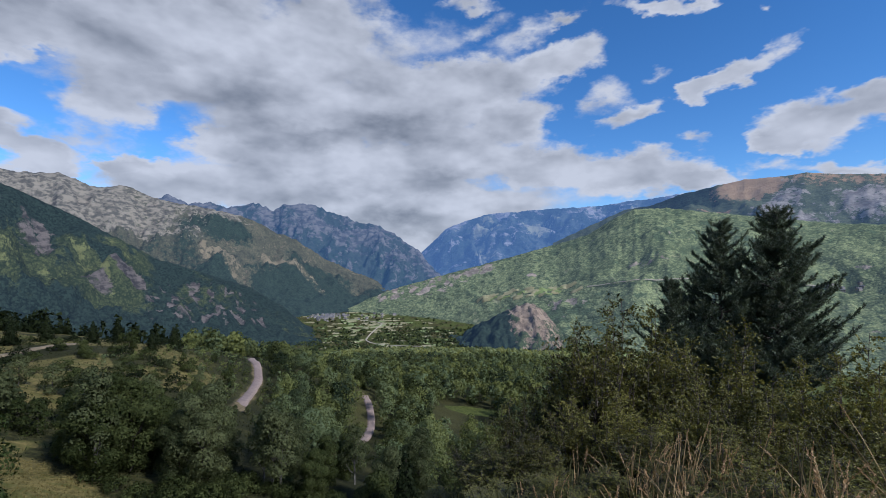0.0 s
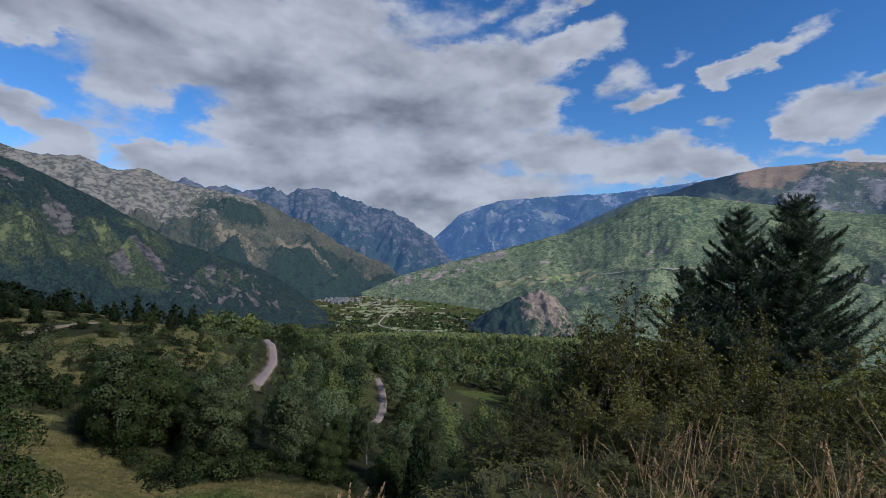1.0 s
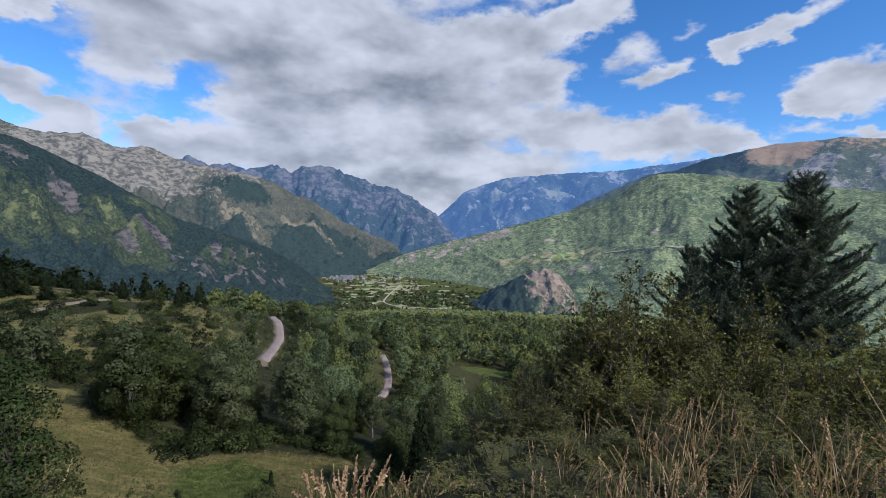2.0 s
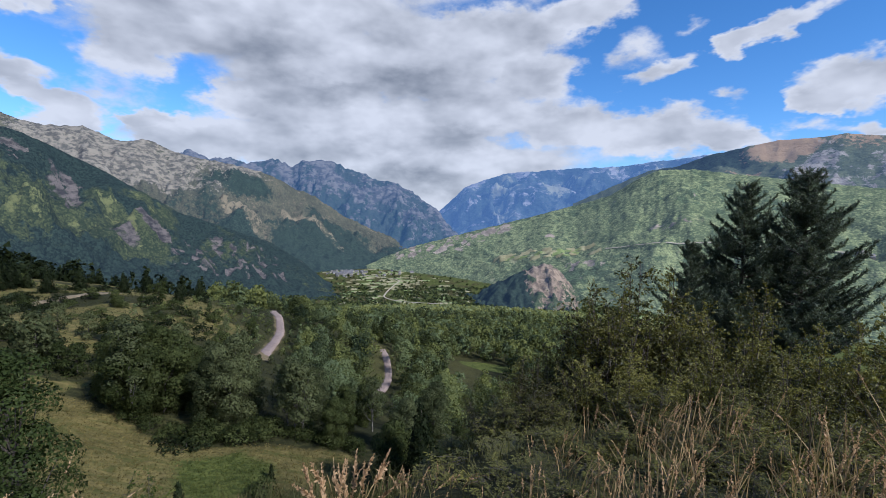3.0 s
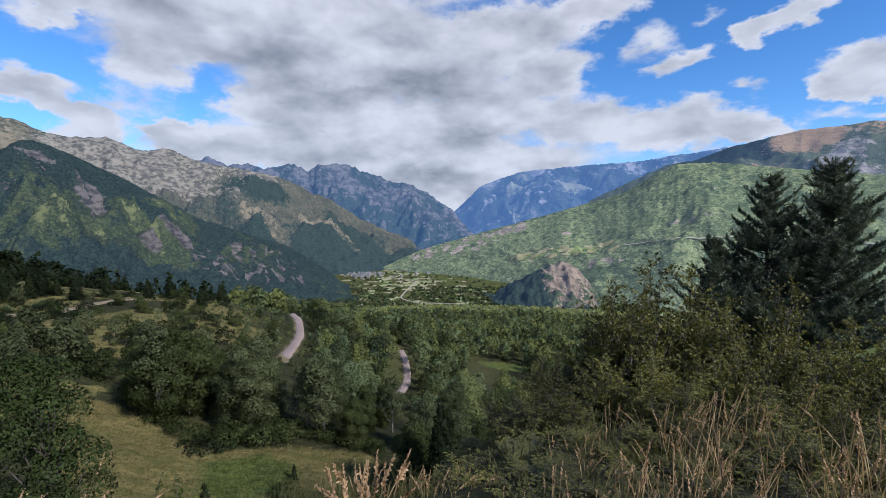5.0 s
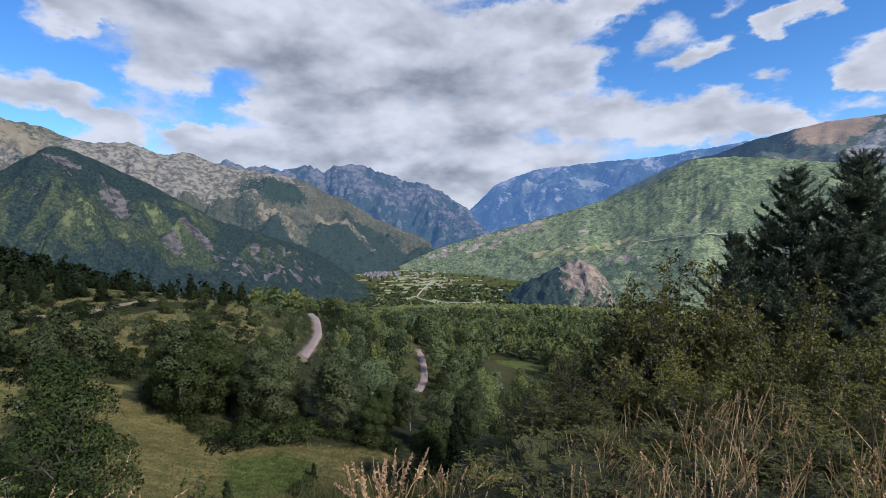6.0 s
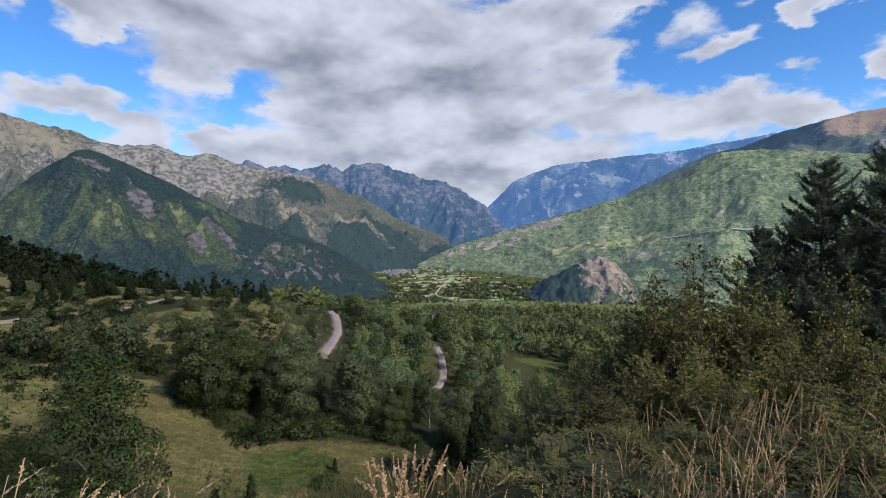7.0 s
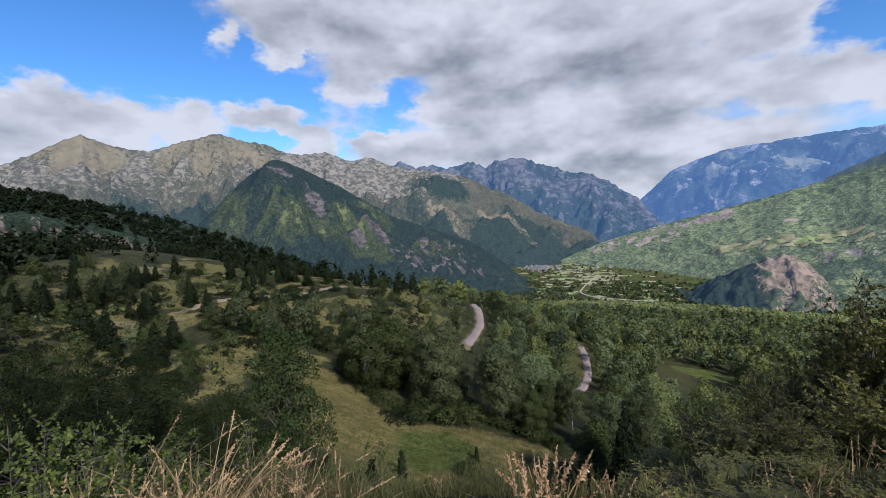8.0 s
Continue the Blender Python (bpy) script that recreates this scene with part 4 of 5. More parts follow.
def mound_bush(name, height, seed, leaf, label, n=320, wide=0.9, size=0.07):
    """A dense low bush: several stems and a rounded uneven crown."""
    base = new(name)
    r = np.random.default_rng(seed)
    lumps = [(0, 0, 0.5, 0.42, 1.0)] + [(math.cos(a) * wide * r.uniform(0.35, 0.7), math.sin(a) * wide * r.uniform(0.35, 0.7), r.uniform(0.25, 0.5), r.uniform(0.25, 0.38), 0.9) for a in np.arange(7) * 0.9 + r.uniform(0, 1)]
    stems = [tube([(0.02 * k, 0, -0.15), (l[0] * 0.5 * height, l[1] * 0.5 * height, 0.25 * height), (l[0] * height, l[1] * height, l[2] * height)], [0.03, 0.02, 0.01], 5) for k, l in enumerate(lumps)]
    part("wood", tubes_mesh("wood", stems, M_BARK), base)
    p, d = crown_points(n, lumps, bare=0.35)
    p[:, 2] = np.maximum(p[:, 2], 0.02)
    part("crown", quads_mesh("crown", leaf_quads(p, d, size, 0.6) * height, leaf, rounded(p, d, 0.2)), base)
    return tagged(base, label, "bush")


def plant(ob, az, r, scale=1.0, turn=0.0, sink=0.1, squash=1.0):
    x, y = polar(az, r)
    z = float(ground_z(x, y)) - sink
    return Matrix.LocRotScale((x, y, z), Euler((0, 0, turn)), (scale, scale, scale * squash))


def set_out(ob, places, group):
    """Puts a thing and its copies at azimuth, distance and scale."""
    ob["group"] = group
    for k, (az, r, s, *more) in enumerate(places):
        m = plant(ob, az, r, s, (az * 7.3 + r * 1.7) % 6.28, 0.1, more[0] if more else 1.0)
        if k:
            copy_thing(ob, m)
        else:
            first = m
    ob.matrix_basis = first


def sightline(az, r, top):
    """Whether a tree top would stand in front of the roads, the meadow or the clearing."""
    el = np.degrees(np.arctan2(top - EYE, r))
    side = np.degrees(3.2 / r)
    bad = (np.abs(az + 23.2) < 1.1 + side) & (r < 190) & (el > -17.0)
    bad |= (np.abs(az + 9.5) < 0.6 + side) & (r < 172) & (el > -21.5)
    bad |= (np.abs(az - 3) < 4.0) & (r < 200) & (el > -18.9)
    bad |= (az > -47) & (az < -13) & (r < 52) & (el > -33)
    bad |= (az > -50) & (az < -39) & (r < 140) & (r > 76) & (el > -8.9)
    return bad


def open_ground(x, y, gap=1.0):
    r, az = np.hypot(x, y), np.degrees(np.arctan2(x, y))
    shut = inside(x, y, MEADOW) | near_line(x, y, ROAD_A, 3.4 * gap) | near_line(x, y, ROAD_B, 3.2 * gap) | near_line(x, y, TRACK, 3.0 * gap)
    return shut | (spot(az, r, 4, 204, 4.3, 9) > 0.2)


# ---- the woods below: too many to count ----
def woods(name, r0, r1, az0, az1, gap, height, mat, label, shapes, keep=None, seed=1, open_view=True, pale=0.0):
    r_ = np.random.default_rng(seed)
    ext = r1 * 1.05
    gx_, gy_ = np.meshgrid(np.arange(-ext, ext, gap), np.arange(0, ext, gap))
    x = (gx_ + r_.uniform(-0.45, 0.45, gx_.shape) * gap).ravel()
    y = (gy_ + r_.uniform(-0.45, 0.45, gx_.shape) * gap).ravel()
    r, az = np.hypot(x, y), np.degrees(np.arctan2(x, y))
    ok = (r > r0) & (r < r1) & (az > az0) & (az < az1) & ~open_ground(x, y, 1.0 if open_view else 0.68)
    x, y, r, az = x[ok], y[ok], r[ok], az[ok]
    h = height * r_.uniform(0.65, 1.25, len(x)) * (1 + 0.35 * fbm(x / 45, y / 45, 3, seed))
    z = ground_z(x, y)
    ok = ~sightline(az, r, z + h) if open_view else (r > 0) & ~((r < 112) & (np.abs(az + 23.3) < 2.0))
    if keep is not None:
        ok &= keep(x, y, r, az)
    x, y, z, h = x[ok], y[ok], z[ok], h[ok]
    kind = r_.integers(0, len(shapes), len(x))
    turn = r_.uniform(0, 6.28, len(x))
    parts, faces_to = [], []
    for k, (q, f) in enumerate(shapes):
        sel = np.where(kind == k)[0]
        if not len(sel):
            continue
        c, s = np.cos(turn[sel])[:, None, None], np.sin(turn[sel])[:, None, None]
        wide = (h[sel] * r_.uniform(0.8, 1.2, len(sel)))[:, None, None]
        qx = (q[None, :, :, 0] * c - q[None, :, :, 1] * s) * wide + x[sel][:, None, None]
        qy = (q[None, :, :, 0] * s + q[None, :, :, 1] * c) * wide + y[sel][:, None, None]
        qz = q[None, :, :, 2] * h[sel][:, None, None] + (z[sel] - 0.3)[:, None, None]
        parts.append(np.stack([qx, qy, qz], -1).reshape(-1, 3, 3))
        c, s = c[:, :, 0], s[:, :, 0]
        faces_to.append(np.stack([f[None, :, 0] * c - f[None, :, 1] * s, f[None, :, 0] * s + f[None, :, 1] * c, f[None, :, 2] + 0 * c], -1).reshape(-1, 3))
    me = quads_mesh(name, np.concatenate(parts), mat, np.concatenate(faces_to))
    tint = np.concatenate([np.repeat(pale + (1 - pale) * r_.random((kind == k).sum()), len(q) * 3) for k, (q, f) in enumerate(shapes)])
    me.attributes.new("tint", "FLOAT", "POINT").data.foreach_set("value", tint.astype(np.float32))
    return tagged(new(name, me), label, "woodland", kind="stuff")


def crown_shapes(count, sprays, size, wide=0.38, low=0.2, conifers=0, spread=0.38):
    out = []
    for k in range(count):
        p, d = crown_points(sprays, broad_lumps(100 + k, 7, wide, low))
        out.append((leaf_quads(p, d, size, spread), rounded(p, d)))
    for k in range(conifers):
        p, d = cone_points(sprays, 0.24)
        out.append((leaf_quads(p, d, size * 0.9, 0.7, 1.5), rounded(p, d)))
    return out


woods("shrubs", 58, 190, -76, -20, 3.4, 1.7, M_WOODS, "low scrub and small bushes over the pasture", crown_shapes(5, 90, 0.07, 0.6, 0.05), seed=9, open_view=False,
      keep=lambda x, y, r, az: (fbm(x / 16, y / 16, 3, 18) > np.interp(az, [-60, -40, -31, -27], [0.08, 0.12, 0.05, -0.6])))
WOOD = "dense green mixed woodland on the slope below"
woods("woodland", 70, 125, -21.5, 26, 5.9, 8.8, M_WOODS, WOOD, crown_shapes(7, 1000, 0.0165, conifers=1), seed=2)
woods("woodland", 125, 200, -22, 26, 6.0, 9.0, M_WOODS, WOOD, crown_shapes(7, 460, 0.024, conifers=1), seed=6)
woods("woodland", 200, 350, -30, 26, 6.4, 8.8, M_WOODS, WOOD, crown_shapes(7, 150, 0.048, 0.42, conifers=1), seed=3, pale=0.15)
woods("woodland", 350, 490, -28, 30, 6.8, 7.8, M_WOODS, WOOD, crown_shapes(6, 70, 0.075, 0.44), seed=14, pale=0.1)
# sunlit strip of the same woods, lightened by leaf colour and tint
woods("woodland", 490, 615, -26, 30, 6.8, 7.4, M_WOODS_SUNLIT, "woodland along the valley's edge, sunlight put into its pale green leaves", crown_shapes(6, 56, 0.09, 0.46), seed=4, pale=0.55)
woods("pinewood", 165, 480, -78, -29, 8.0, 8.5, M_LEAF_DARK, "dark pinewood along the crest of the knoll", crown_shapes(2, 70, 0.065, conifers=4), seed=5,
      keep=lambda x, y, r, az: (fbm(x / 35, y / 35, 3, 8) > np.interp(r, [165, 210, 260], [0.25, 0.10, -0.2])))

# ---- single trees near the meadow and on the knoll ----
def crowned(places, height):
    """Azimuth, distance and elevation of the top, turned into the scale of a tree of that height."""
    out = []
    for az, r, el in places:
        x, y = polar(az, r)
        out.append((az, r, max(0.25, (EYE + r * math.tan(radians(el)) - float(ground_z(x, y)) + 0.1) / height)))
    return out


def scattered(count, az0, az1, r0, r1, lo, hi, seed, thresh=0.0, size=25):
    """Random places on the knoll that keep the track in view, with a scale each."""
    g, out = np.random.default_rng(seed), []
    while len(out) < count:
        a, r, s = g.uniform(az0, az1), g.uniform(r0, r1), g.uniform(lo, hi)
        x, y = polar(a, r)
        if not open_ground(np.array(x), np.array(y)) and fbm(np.array(x / size), np.array(y / size), 3, seed) > thresh and not sightline(np.array(a), np.array(r), float(ground_z(x, y)) + 7.5 * s):
            out.append((a, r, s))
    return out


ASH = "round grey-green ash tree at the meadow's edge"
OAK = "dark green leafy oak tree on the slope"
ash = broad_tree("ash_tree", 11.5, 3, M_LEAF_GREY, M_BARK, ASH, n=16000, wide=0.29, low=0.03, size=0.0077, count=16, core=0.2, small=0.8)
set_out(ash, crowned([(-28, 58.5, -14.2), (-30.3, 60, -16.2), (-25.8, 62, -17.8), (-18.5, 60, -18.2), (-6.5, 50, -22.5), (-3, 62, -20.8)], 11.5), "ash trees")
far_ash = broad_tree("ash_tree", 8.0, 17, M_LEAF_GREY, M_BARK, "grey-green ash tree on the bushy knoll", n=2000, wide=0.36, low=0.08, size=0.0195)
set_out(far_ash, crowned([(-29.5, 72, -15.2), (-51.5, 100, -7.8), (-45, 84, -9.6), (-47.5, 96, -8.0), (-56.5, 125, -6.3), (-30, 82, -14.4), (-27, 92, -14), (-33, 96, -12.2), (-38.5, 92, -10.8), (-28.5, 112, -12.4), (-36, 112, -10.4), (-26.6, 104, -13.6), (-24.8, 95, -17.0), (-23.4, 97, -17.9), (-31.5, 124, -10.8), (-41, 98, -10)], 8.0) + scattered(26, -73, -38, 80, 175, 0.4, 0.8, 71), "ash trees")
oak = broad_tree("oak_tree", 10.0, 8, M_LEAF, M_BARK, OAK, n=15000, wide=0.28, low=0.02, size=0.0082, count=15, core=0.2, small=0.82)
set_out(oak, crowned([(-37.2, 63, -12.6), (-34.6, 64, -12.2), (-39.0, 68, -13), (-32, 66, -14.6), (-36, 66, -11.6), (-20.5, 66, -18.6), (-14.5, 58, -20.8), (-12, 64, -20.6), (-16, 52, -22), (-8.2, 40, -25), (-6, 42, -26), (1, 48, -25.5), (-1.5, 40, -28)], 10.0), "oak trees")
far_oak = broad_tree("oak_tree", 7.5, 28, M_LEAF, M_BARK, "small dark green oak among scrub", n=1900, wide=0.38, low=0.06, size=0.021)
set_out(far_oak, crowned([(-26, 74, -17.2), (-42, 79, -13), (-34.5, 76, -14.2), (-39.5, 82, -12.4), (-32.5, 84, -13.6), (-36.5, 86, -12.4), (-29, 96, -13.4), (-34, 132, -9.8), (-30, 146, -10.2), (-27, 150, -10.6), (-25.6, 128, -12.6), (-25.4, 140, -12)], 7.5) + scattered(44, -74, -30, 78, 180, 0.35, 0.75, 72), "oak trees")
birch = broad_tree("birch_tree", 9.5, 21, M_LEAF_GREY, M_PALE_BARK, "slender birch with pale bare trunk", n=3000, wide=0.22, low=0.3, size=0.0098, count=14, core=0.08, small=0.6)
set_out(birch, crowned([(-20.6, 54.5, -17.2), (-19.7, 54.2, -17.8), (-21.6, 57, -17), (-11, 60, -20), (-37.7, 62.5, -11.3)], 9.5), "birch trees")
fir = conifer("fir_tree", 7.0, 4, M_LEAF_DARK, M_BARK, "dark dense conical fir on dry pasture", n=1700, wide=0.34, size=0.018)
set_out(fir, [(-60.5, 77, 1.0), (-56.8, 118, 1.0), (-55.2, 112, 0.8), (-66.5, 150, 1.2), (-53, 96, 0.75), (-49, 150, 1.0), (-44, 152, 1.0), (-41.5, 160, 1.1), (-38, 158, 0.9), (-46.5, 158, 1.1), (-33, 150, 0.9), (-36, 168, 1.1), (-31, 165, 1.0), (-52.5, 158, 1.1), (-58, 160, 1.1), (-61.5, 140, 0.9), (-69.5, 120, 1.0), (-64, 128, 0.8)] + scattered(42, -74, -40, 84, 178, 0.5, 1.15, 73, 0.08), "fir trees")
tall_fir = conifer("fir_tree", 9.4, 6, M_LEAF_DARK, M_BARK, "tall slender dark fir below the bank", n=7000, wide=0.26, size=0.0085)
set_out(tall_fir, [(-4.6, 36, 1.0)], "fir trees")
young_pine = conifer("young_pine", 3.2, 9, M_LEAF_DARK, M_BARK, "small young pine on the meadow", n=700, wide=0.2, size=0.04)
set_out(young_pine, [(-33.5, 40, 0.9), (-37.5, 30, 1.1), (-38.8, 31, 0.8), (-30.5, 35, 0.5), (-23.5, 44, 0.5)], "young pines")
juniper = mound_bush("juniper_bush", 1.3, 5, M_LEAF_DARK, "low dark spreading juniper bush on dry pasture", n=340, size=0.054, wide=1.15)
spots = []
while len(spots) < 210:
    a, r = rng.uniform(-74, -30), rng.uniform(74, 175)
    x, y = polar(a, r)
    if not open_ground(np.array(x), np.array(y)) and fbm(np.array(x / 18), np.array(y / 18), 3, 15) > -0.12:
        spots.append((a, r, rng.uniform(0.7, 1.9), rng.uniform(0.7, 1.2)))
set_out(juniper, [(-32.6, 53.8, 2.0, 0.6), (-34, 56, 1.6, 0.6), (-31.2, 54.0, 1.5, 0.6), (-27.6, 53.6, 1.3, 0.7)] + spots, "juniper bushes")
box = mound_bush("box_bush", 2.2, 12, M_LEAF, "rounded green box bush beside the meadow", n=800, wide=0.75, size=0.034)
places = [(-25, 55, 1.0), (-24, 56.5, 0.9), (-26.4, 56, 0.8), (-31, 56.5, 1.1), (-29.5, 56, 0.8), (-19.5, 55, 0.9), (-17.2, 54, 0.9), (-14, 52, 0.8), (-24.6, 40.5, 0.9), (-20, 40, 0.5), (-39.8, 70, 1.0), (-57, 72, 0.9), (-62, 80, 1.2), (-48, 68, 1.2), (-50, 72, 1.0), (-53.5, 78, 0.8)]
edge_rng = np.random.default_rng(55)
for a in np.arange(-38.5, -12.5, 0.85):
    r = float(np.interp(a, [-41.5, -37.5, -34.5, -30, -22, -12.5], [69, 61, 55, 53, 52, 49])) + edge_rng.uniform(0.6, 3.0)
    places.append((a + edge_rng.uniform(-0.3, 0.3), r, edge_rng.uniform(0.45, 1.25)))
while len(places) < 96:
    a, r = rng.uniform(-75, -29), rng.uniform(76, 165)
    x, y = polar(a, r)
    if not open_ground(np.array(x), np.array(y)) and fbm(np.array(x / 25), np.array(y / 25), 3, 33) > 0.02:
        places.append((a, r, rng.uniform(0.7, 1.5)))
set_out(box, places, "box bushes")
maple = broad_tree("field_maple", 8.0, 31, M_LEAF_MID, M_BARK, "young leafy maple with thin dark trunk", n=12000, wide=0.21, low=0.22, size=0.0052, count=22, core=0.06, small=0.55)
set_out(maple, crowned([(-47.2, 27, -12.6), (-57.5, 62, -12.5)], 8.0), "maples")
thicket = broad_tree("hazel_tree", 8.5, 44, M_LEAF_SHADE, M_BARK, "dense dark green hazel on the steep bank", n=34000, wide=0.46, low=0.05, size=0.0046, count=22, core=0.2, small=0.85)
set_out(thicket, crowned([(-66, 21, -14), (-72.5, 19, -13), (-60.5, 23, -16.5), (-79, 20, -11), (-55.5, 21, -20.5), (-71, 32, -10.5), (-54.5, 32, -18.5), (-61.5, 46, -13.5), (-44.5, 22, -28), (-40.5, 21, -30)], 8.5), "hazels")


def tufts(name, count, az0, az1, r0, r1, tall, mat, label, keep, seed):
    """Grass tufts on open ground: three bent blades each."""
    g = np.random.default_rng(seed)
    az, r = g.uniform(az0, az1, count), np.sqrt(g.uniform(r0 ** 2, r1 ** 2, count))
    x, y = polar(az, r)
    ok = keep(x, y)
    x, y = x[ok], y[ok]
    o = np.stack([x, y, ground_z(x, y) - 0.03], 1)
    out = []
    for k in range(2):
        a = g.uniform(0, 6.283, len(x))
        w = np.stack([np.cos(a), np.sin(a), 0 * a], 1) * g.uniform(0.03, 0.09, (len(x), 1))
        h = tall * g.uniform(0.4, 1.2, (len(x), 1))
        lean = np.concatenate([g.normal(0, 0.5, (len(x), 2)), np.ones((len(x), 1))], 1)
        b = o + np.concatenate([g.normal(0, 0.12, (len(x), 2)), np.zeros((len(x), 1))], 1)
        out.append(np.stack([b - w, b + w, b + lean * h + w * 0.5, b + lean * h - w * 0.5], 1))
    me = quads_mesh(name, np.concatenate(out), mat)
    return tagged(new(name, me), label, "grass", kind="stuff")


M_HAY = leaf_mat("meadow_hay", (0.070, 0.062, 0.020), (0.205, 0.168, 0.064), 0.35, 0.1, 0.5)
M_CLOVER = leaf_mat("green_clover", (0.044, 0.058, 0.014), (0.115, 0.130, 0.034), 0.35, 0.1, 0.5)
M_TURF = leaf_mat("rough_turf", (0.018, 0.024, 0.009), (0.07, 0.07, 0.026), 0.3, 0.1, 0.3)
tufts("meadow_grass", 18000, -49, -12, 33, 74, 0.15, M_HAY, "yellowed hay grass of the meadow", lambda x, y: inside(x, y, MEADOW) & ~inside(x, y, GREEN_PATCH), 61)
tufts("meadow_clover", 4200, -36, -21, 38, 53, 0.14, M_CLOVER, "fresh green patch of grass in the meadow", lambda x, y: inside(x, y, GREEN_PATCH), 63)
tufts("rough_grass", 12000, -78, -19, 20, 185, 0.35, M_TURF, "rough grass and weeds over the hillside", lambda x, y: ~open_ground(x, y, 0.6), 62)

# ---- the near bank: pines, thorn bushes, weeds and dry grass ----
M_NEEDLE = leaf_mat("pine_needles", (0.036, 0.053, 0.034), (0.120, 0.148, 0.090), 0.28, 0.35, 2.0)
M_THORN = leaf_mat("small_olive_leaves", (0.020, 0.023, 0.005), (0.215, 0.202, 0.042), 0.3, 0.35, 2.5)
M_TWIG = bark_mat("thorn_wood", (0.045, 0.037, 0.03), (0.13, 0.108, 0.088), 30.0)
M_STRAW = leaf_mat("dry_straw", (0.085, 0.058, 0.027), (0.49, 0.35, 0.18), 0.3, 0.15, 4.0)
M_SEED = leaf_mat("dry_seed_heads", (0.17, 0.105, 0.055), (0.48, 0.32, 0.18), 0.3, 0.1, 4.0)
M_GRASS = leaf_mat("green_grass_blades", (0.030, 0.034, 0.012), (0.10, 0.095, 0.036), 0.35, 0.1, 4.0)


def unit(v):
    return v / (np.linalg.norm(v, axis=-1, keepdims=True) + 1e-9)


def tri_mesh(name, tris, mat):
    n = len(tris)
    return mesh_from(name, tris.reshape(-1, 3), np.arange(n * 3).reshape(n, 3), mat)


def needle_tufts(points, ways, length, needles=20, wide=0.010, reach=0.2):
    """Bottle-brush tufts of needles round the ends of twigs."""
    n = len(points)
    k = needles
    t = rng.random((n, k, 1))
    base = points[:, None] - ways[:, None] * t * reach
    side = unit(rng.normal(0, 1, (n, k, 3)))
    d = unit(ways[:, None] * rng.uniform(0.35, 1.2, (n, k, 1)) + side * 0.95)
    tip = base + d * length * rng.uniform(0.7, 1.2, (n, k, 1))
    w = unit(np.cross(d, rng.normal(0, 1, (n, k, 3)))) * wide
    return np.stack([base - w, base + w, tip], 2).reshape(-1, 3, 3)


def pine_tree(name, height, reach, seed, label, first=0.12, lean=(0, 0)):
    """A pine with whorls of upturned boughs and tufts of needles."""
    r = np.random.default_rng(seed)
    base = new(name)
    top = np.array([lean[0], lean[1], height])
    trunk = [tuple(top * k / 6 * np.array([k / 6, k / 6, 1]) + (0, 0, -0.4 if k == 0 else 0)) for k in range(7)]
    part("trunk", tubes_mesh("trunk", [tube(trunk, [0.19 * (1 - 0.94 * (k / 6) ** 0.8) for k in range(7)], 9)], M_BARK), base)
    boughs, ends, ways = [], [], []
    h = first * height
    while h < height * 0.985:
        f = h / height
        long = reach * (1 - f) ** 0.74 * min(1, 0.6 + 2.2 * f) * r.uniform(0.62, 1.12) + 0.14
        for k in range(r.integers(6, 9)):
            a = r.uniform(0, 6.283)
            L = long * r.uniform(0.5, 1.05)
            rise = r.uniform(0.1, 0.75) + 0.4 * f
            o = np.array([lean[0] * f * f, lean[1] * f * f, h + r.uniform(-0.1, 0.1)])
            out = np.array([math.cos(a), math.sin(a), 0])
            pts = [o + out * L * s + np.array([0, 0, L * (rise * s * 0.55 + 0.34 * s ** 3 - 0.05 * s * (1 - f))]) for s in (0, 0.3, 0.6, 0.85, 1.0)]
            boughs.append(tube([tuple(p) for p in pts], [0.035 * L / reach + 0.012, 0.022, 0.016, 0.011, 0.006], 5))
            step_ = 0.16
            for s in np.arange(0.28 if L > 0.8 else 0.1, 1.001, step_ / max(L, 0.4)):
                u = np.interp(s, (0, 0.3, 0.6, 0.85, 1.0), range(5))
                j = min(int(u), 3)
                p = pts[j] + (pts[j + 1] - pts[j]) * (u - j)
                w = unit(pts[j + 1] - pts[j])
                ends.append(p + w * 0.08)
                ways.append(w)
                side_l = (1 - s) * L * 0.42 + 0.16
                for sgn in (-1, 1):
                    sd_ = unit(np.cross(w, (0, 0, 1)) * sgn + w * r.uniform(0.6, 1.2) + np.array([0, 0, r.uniform(0.1, 0.6)]))
                    q = p + sd_ * side_l * r.uniform(0.7, 1.2)
                    boughs.append(tube([tuple(p), tuple(q)], [0.009, 0.004], 3))
                    m = 1 + int(side_l / 0.2)
                    for g in range(m):
                        ends.append(p + (q - p) * (g + 1) / m + r.normal(0, 0.02, 3))
                        ways.append(unit(sd_ + np.array([0, 0, 0.45])))
        h += r.uniform(0.22, 0.34)
    ends.append(top)
    ways.append(np.array([0, 0, 1.0]))
    part("branchwork", tubes_mesh("branchwork", boughs, M_BARK), base)
    part("needle_foliage", tri_mesh("needle_foliage", needle_tufts(np.array(ends), np.array(ways), 0.115, 17, 0.013, 0.2), M_NEEDLE), base)
    return tagged(base, label, "tree")


def stand(ob, az, r, scale=1.0, turn=0.0):
    ob.matrix_basis = plant(ob, az, r, scale, turn)
    return ob


stand(pine_tree("pine_tree", 9.9, 3.7, 3, "tall dark green pine with upswept boughs", 0.2), 37.0, 22.0)["group"] = "pine trees"
stand(pine_tree("pine_tree", 9.4, 3.3, 5, "tall dark green pine leaning on its neighbour", 0.2), 32.0, 21.5)["group"] = "pine trees"
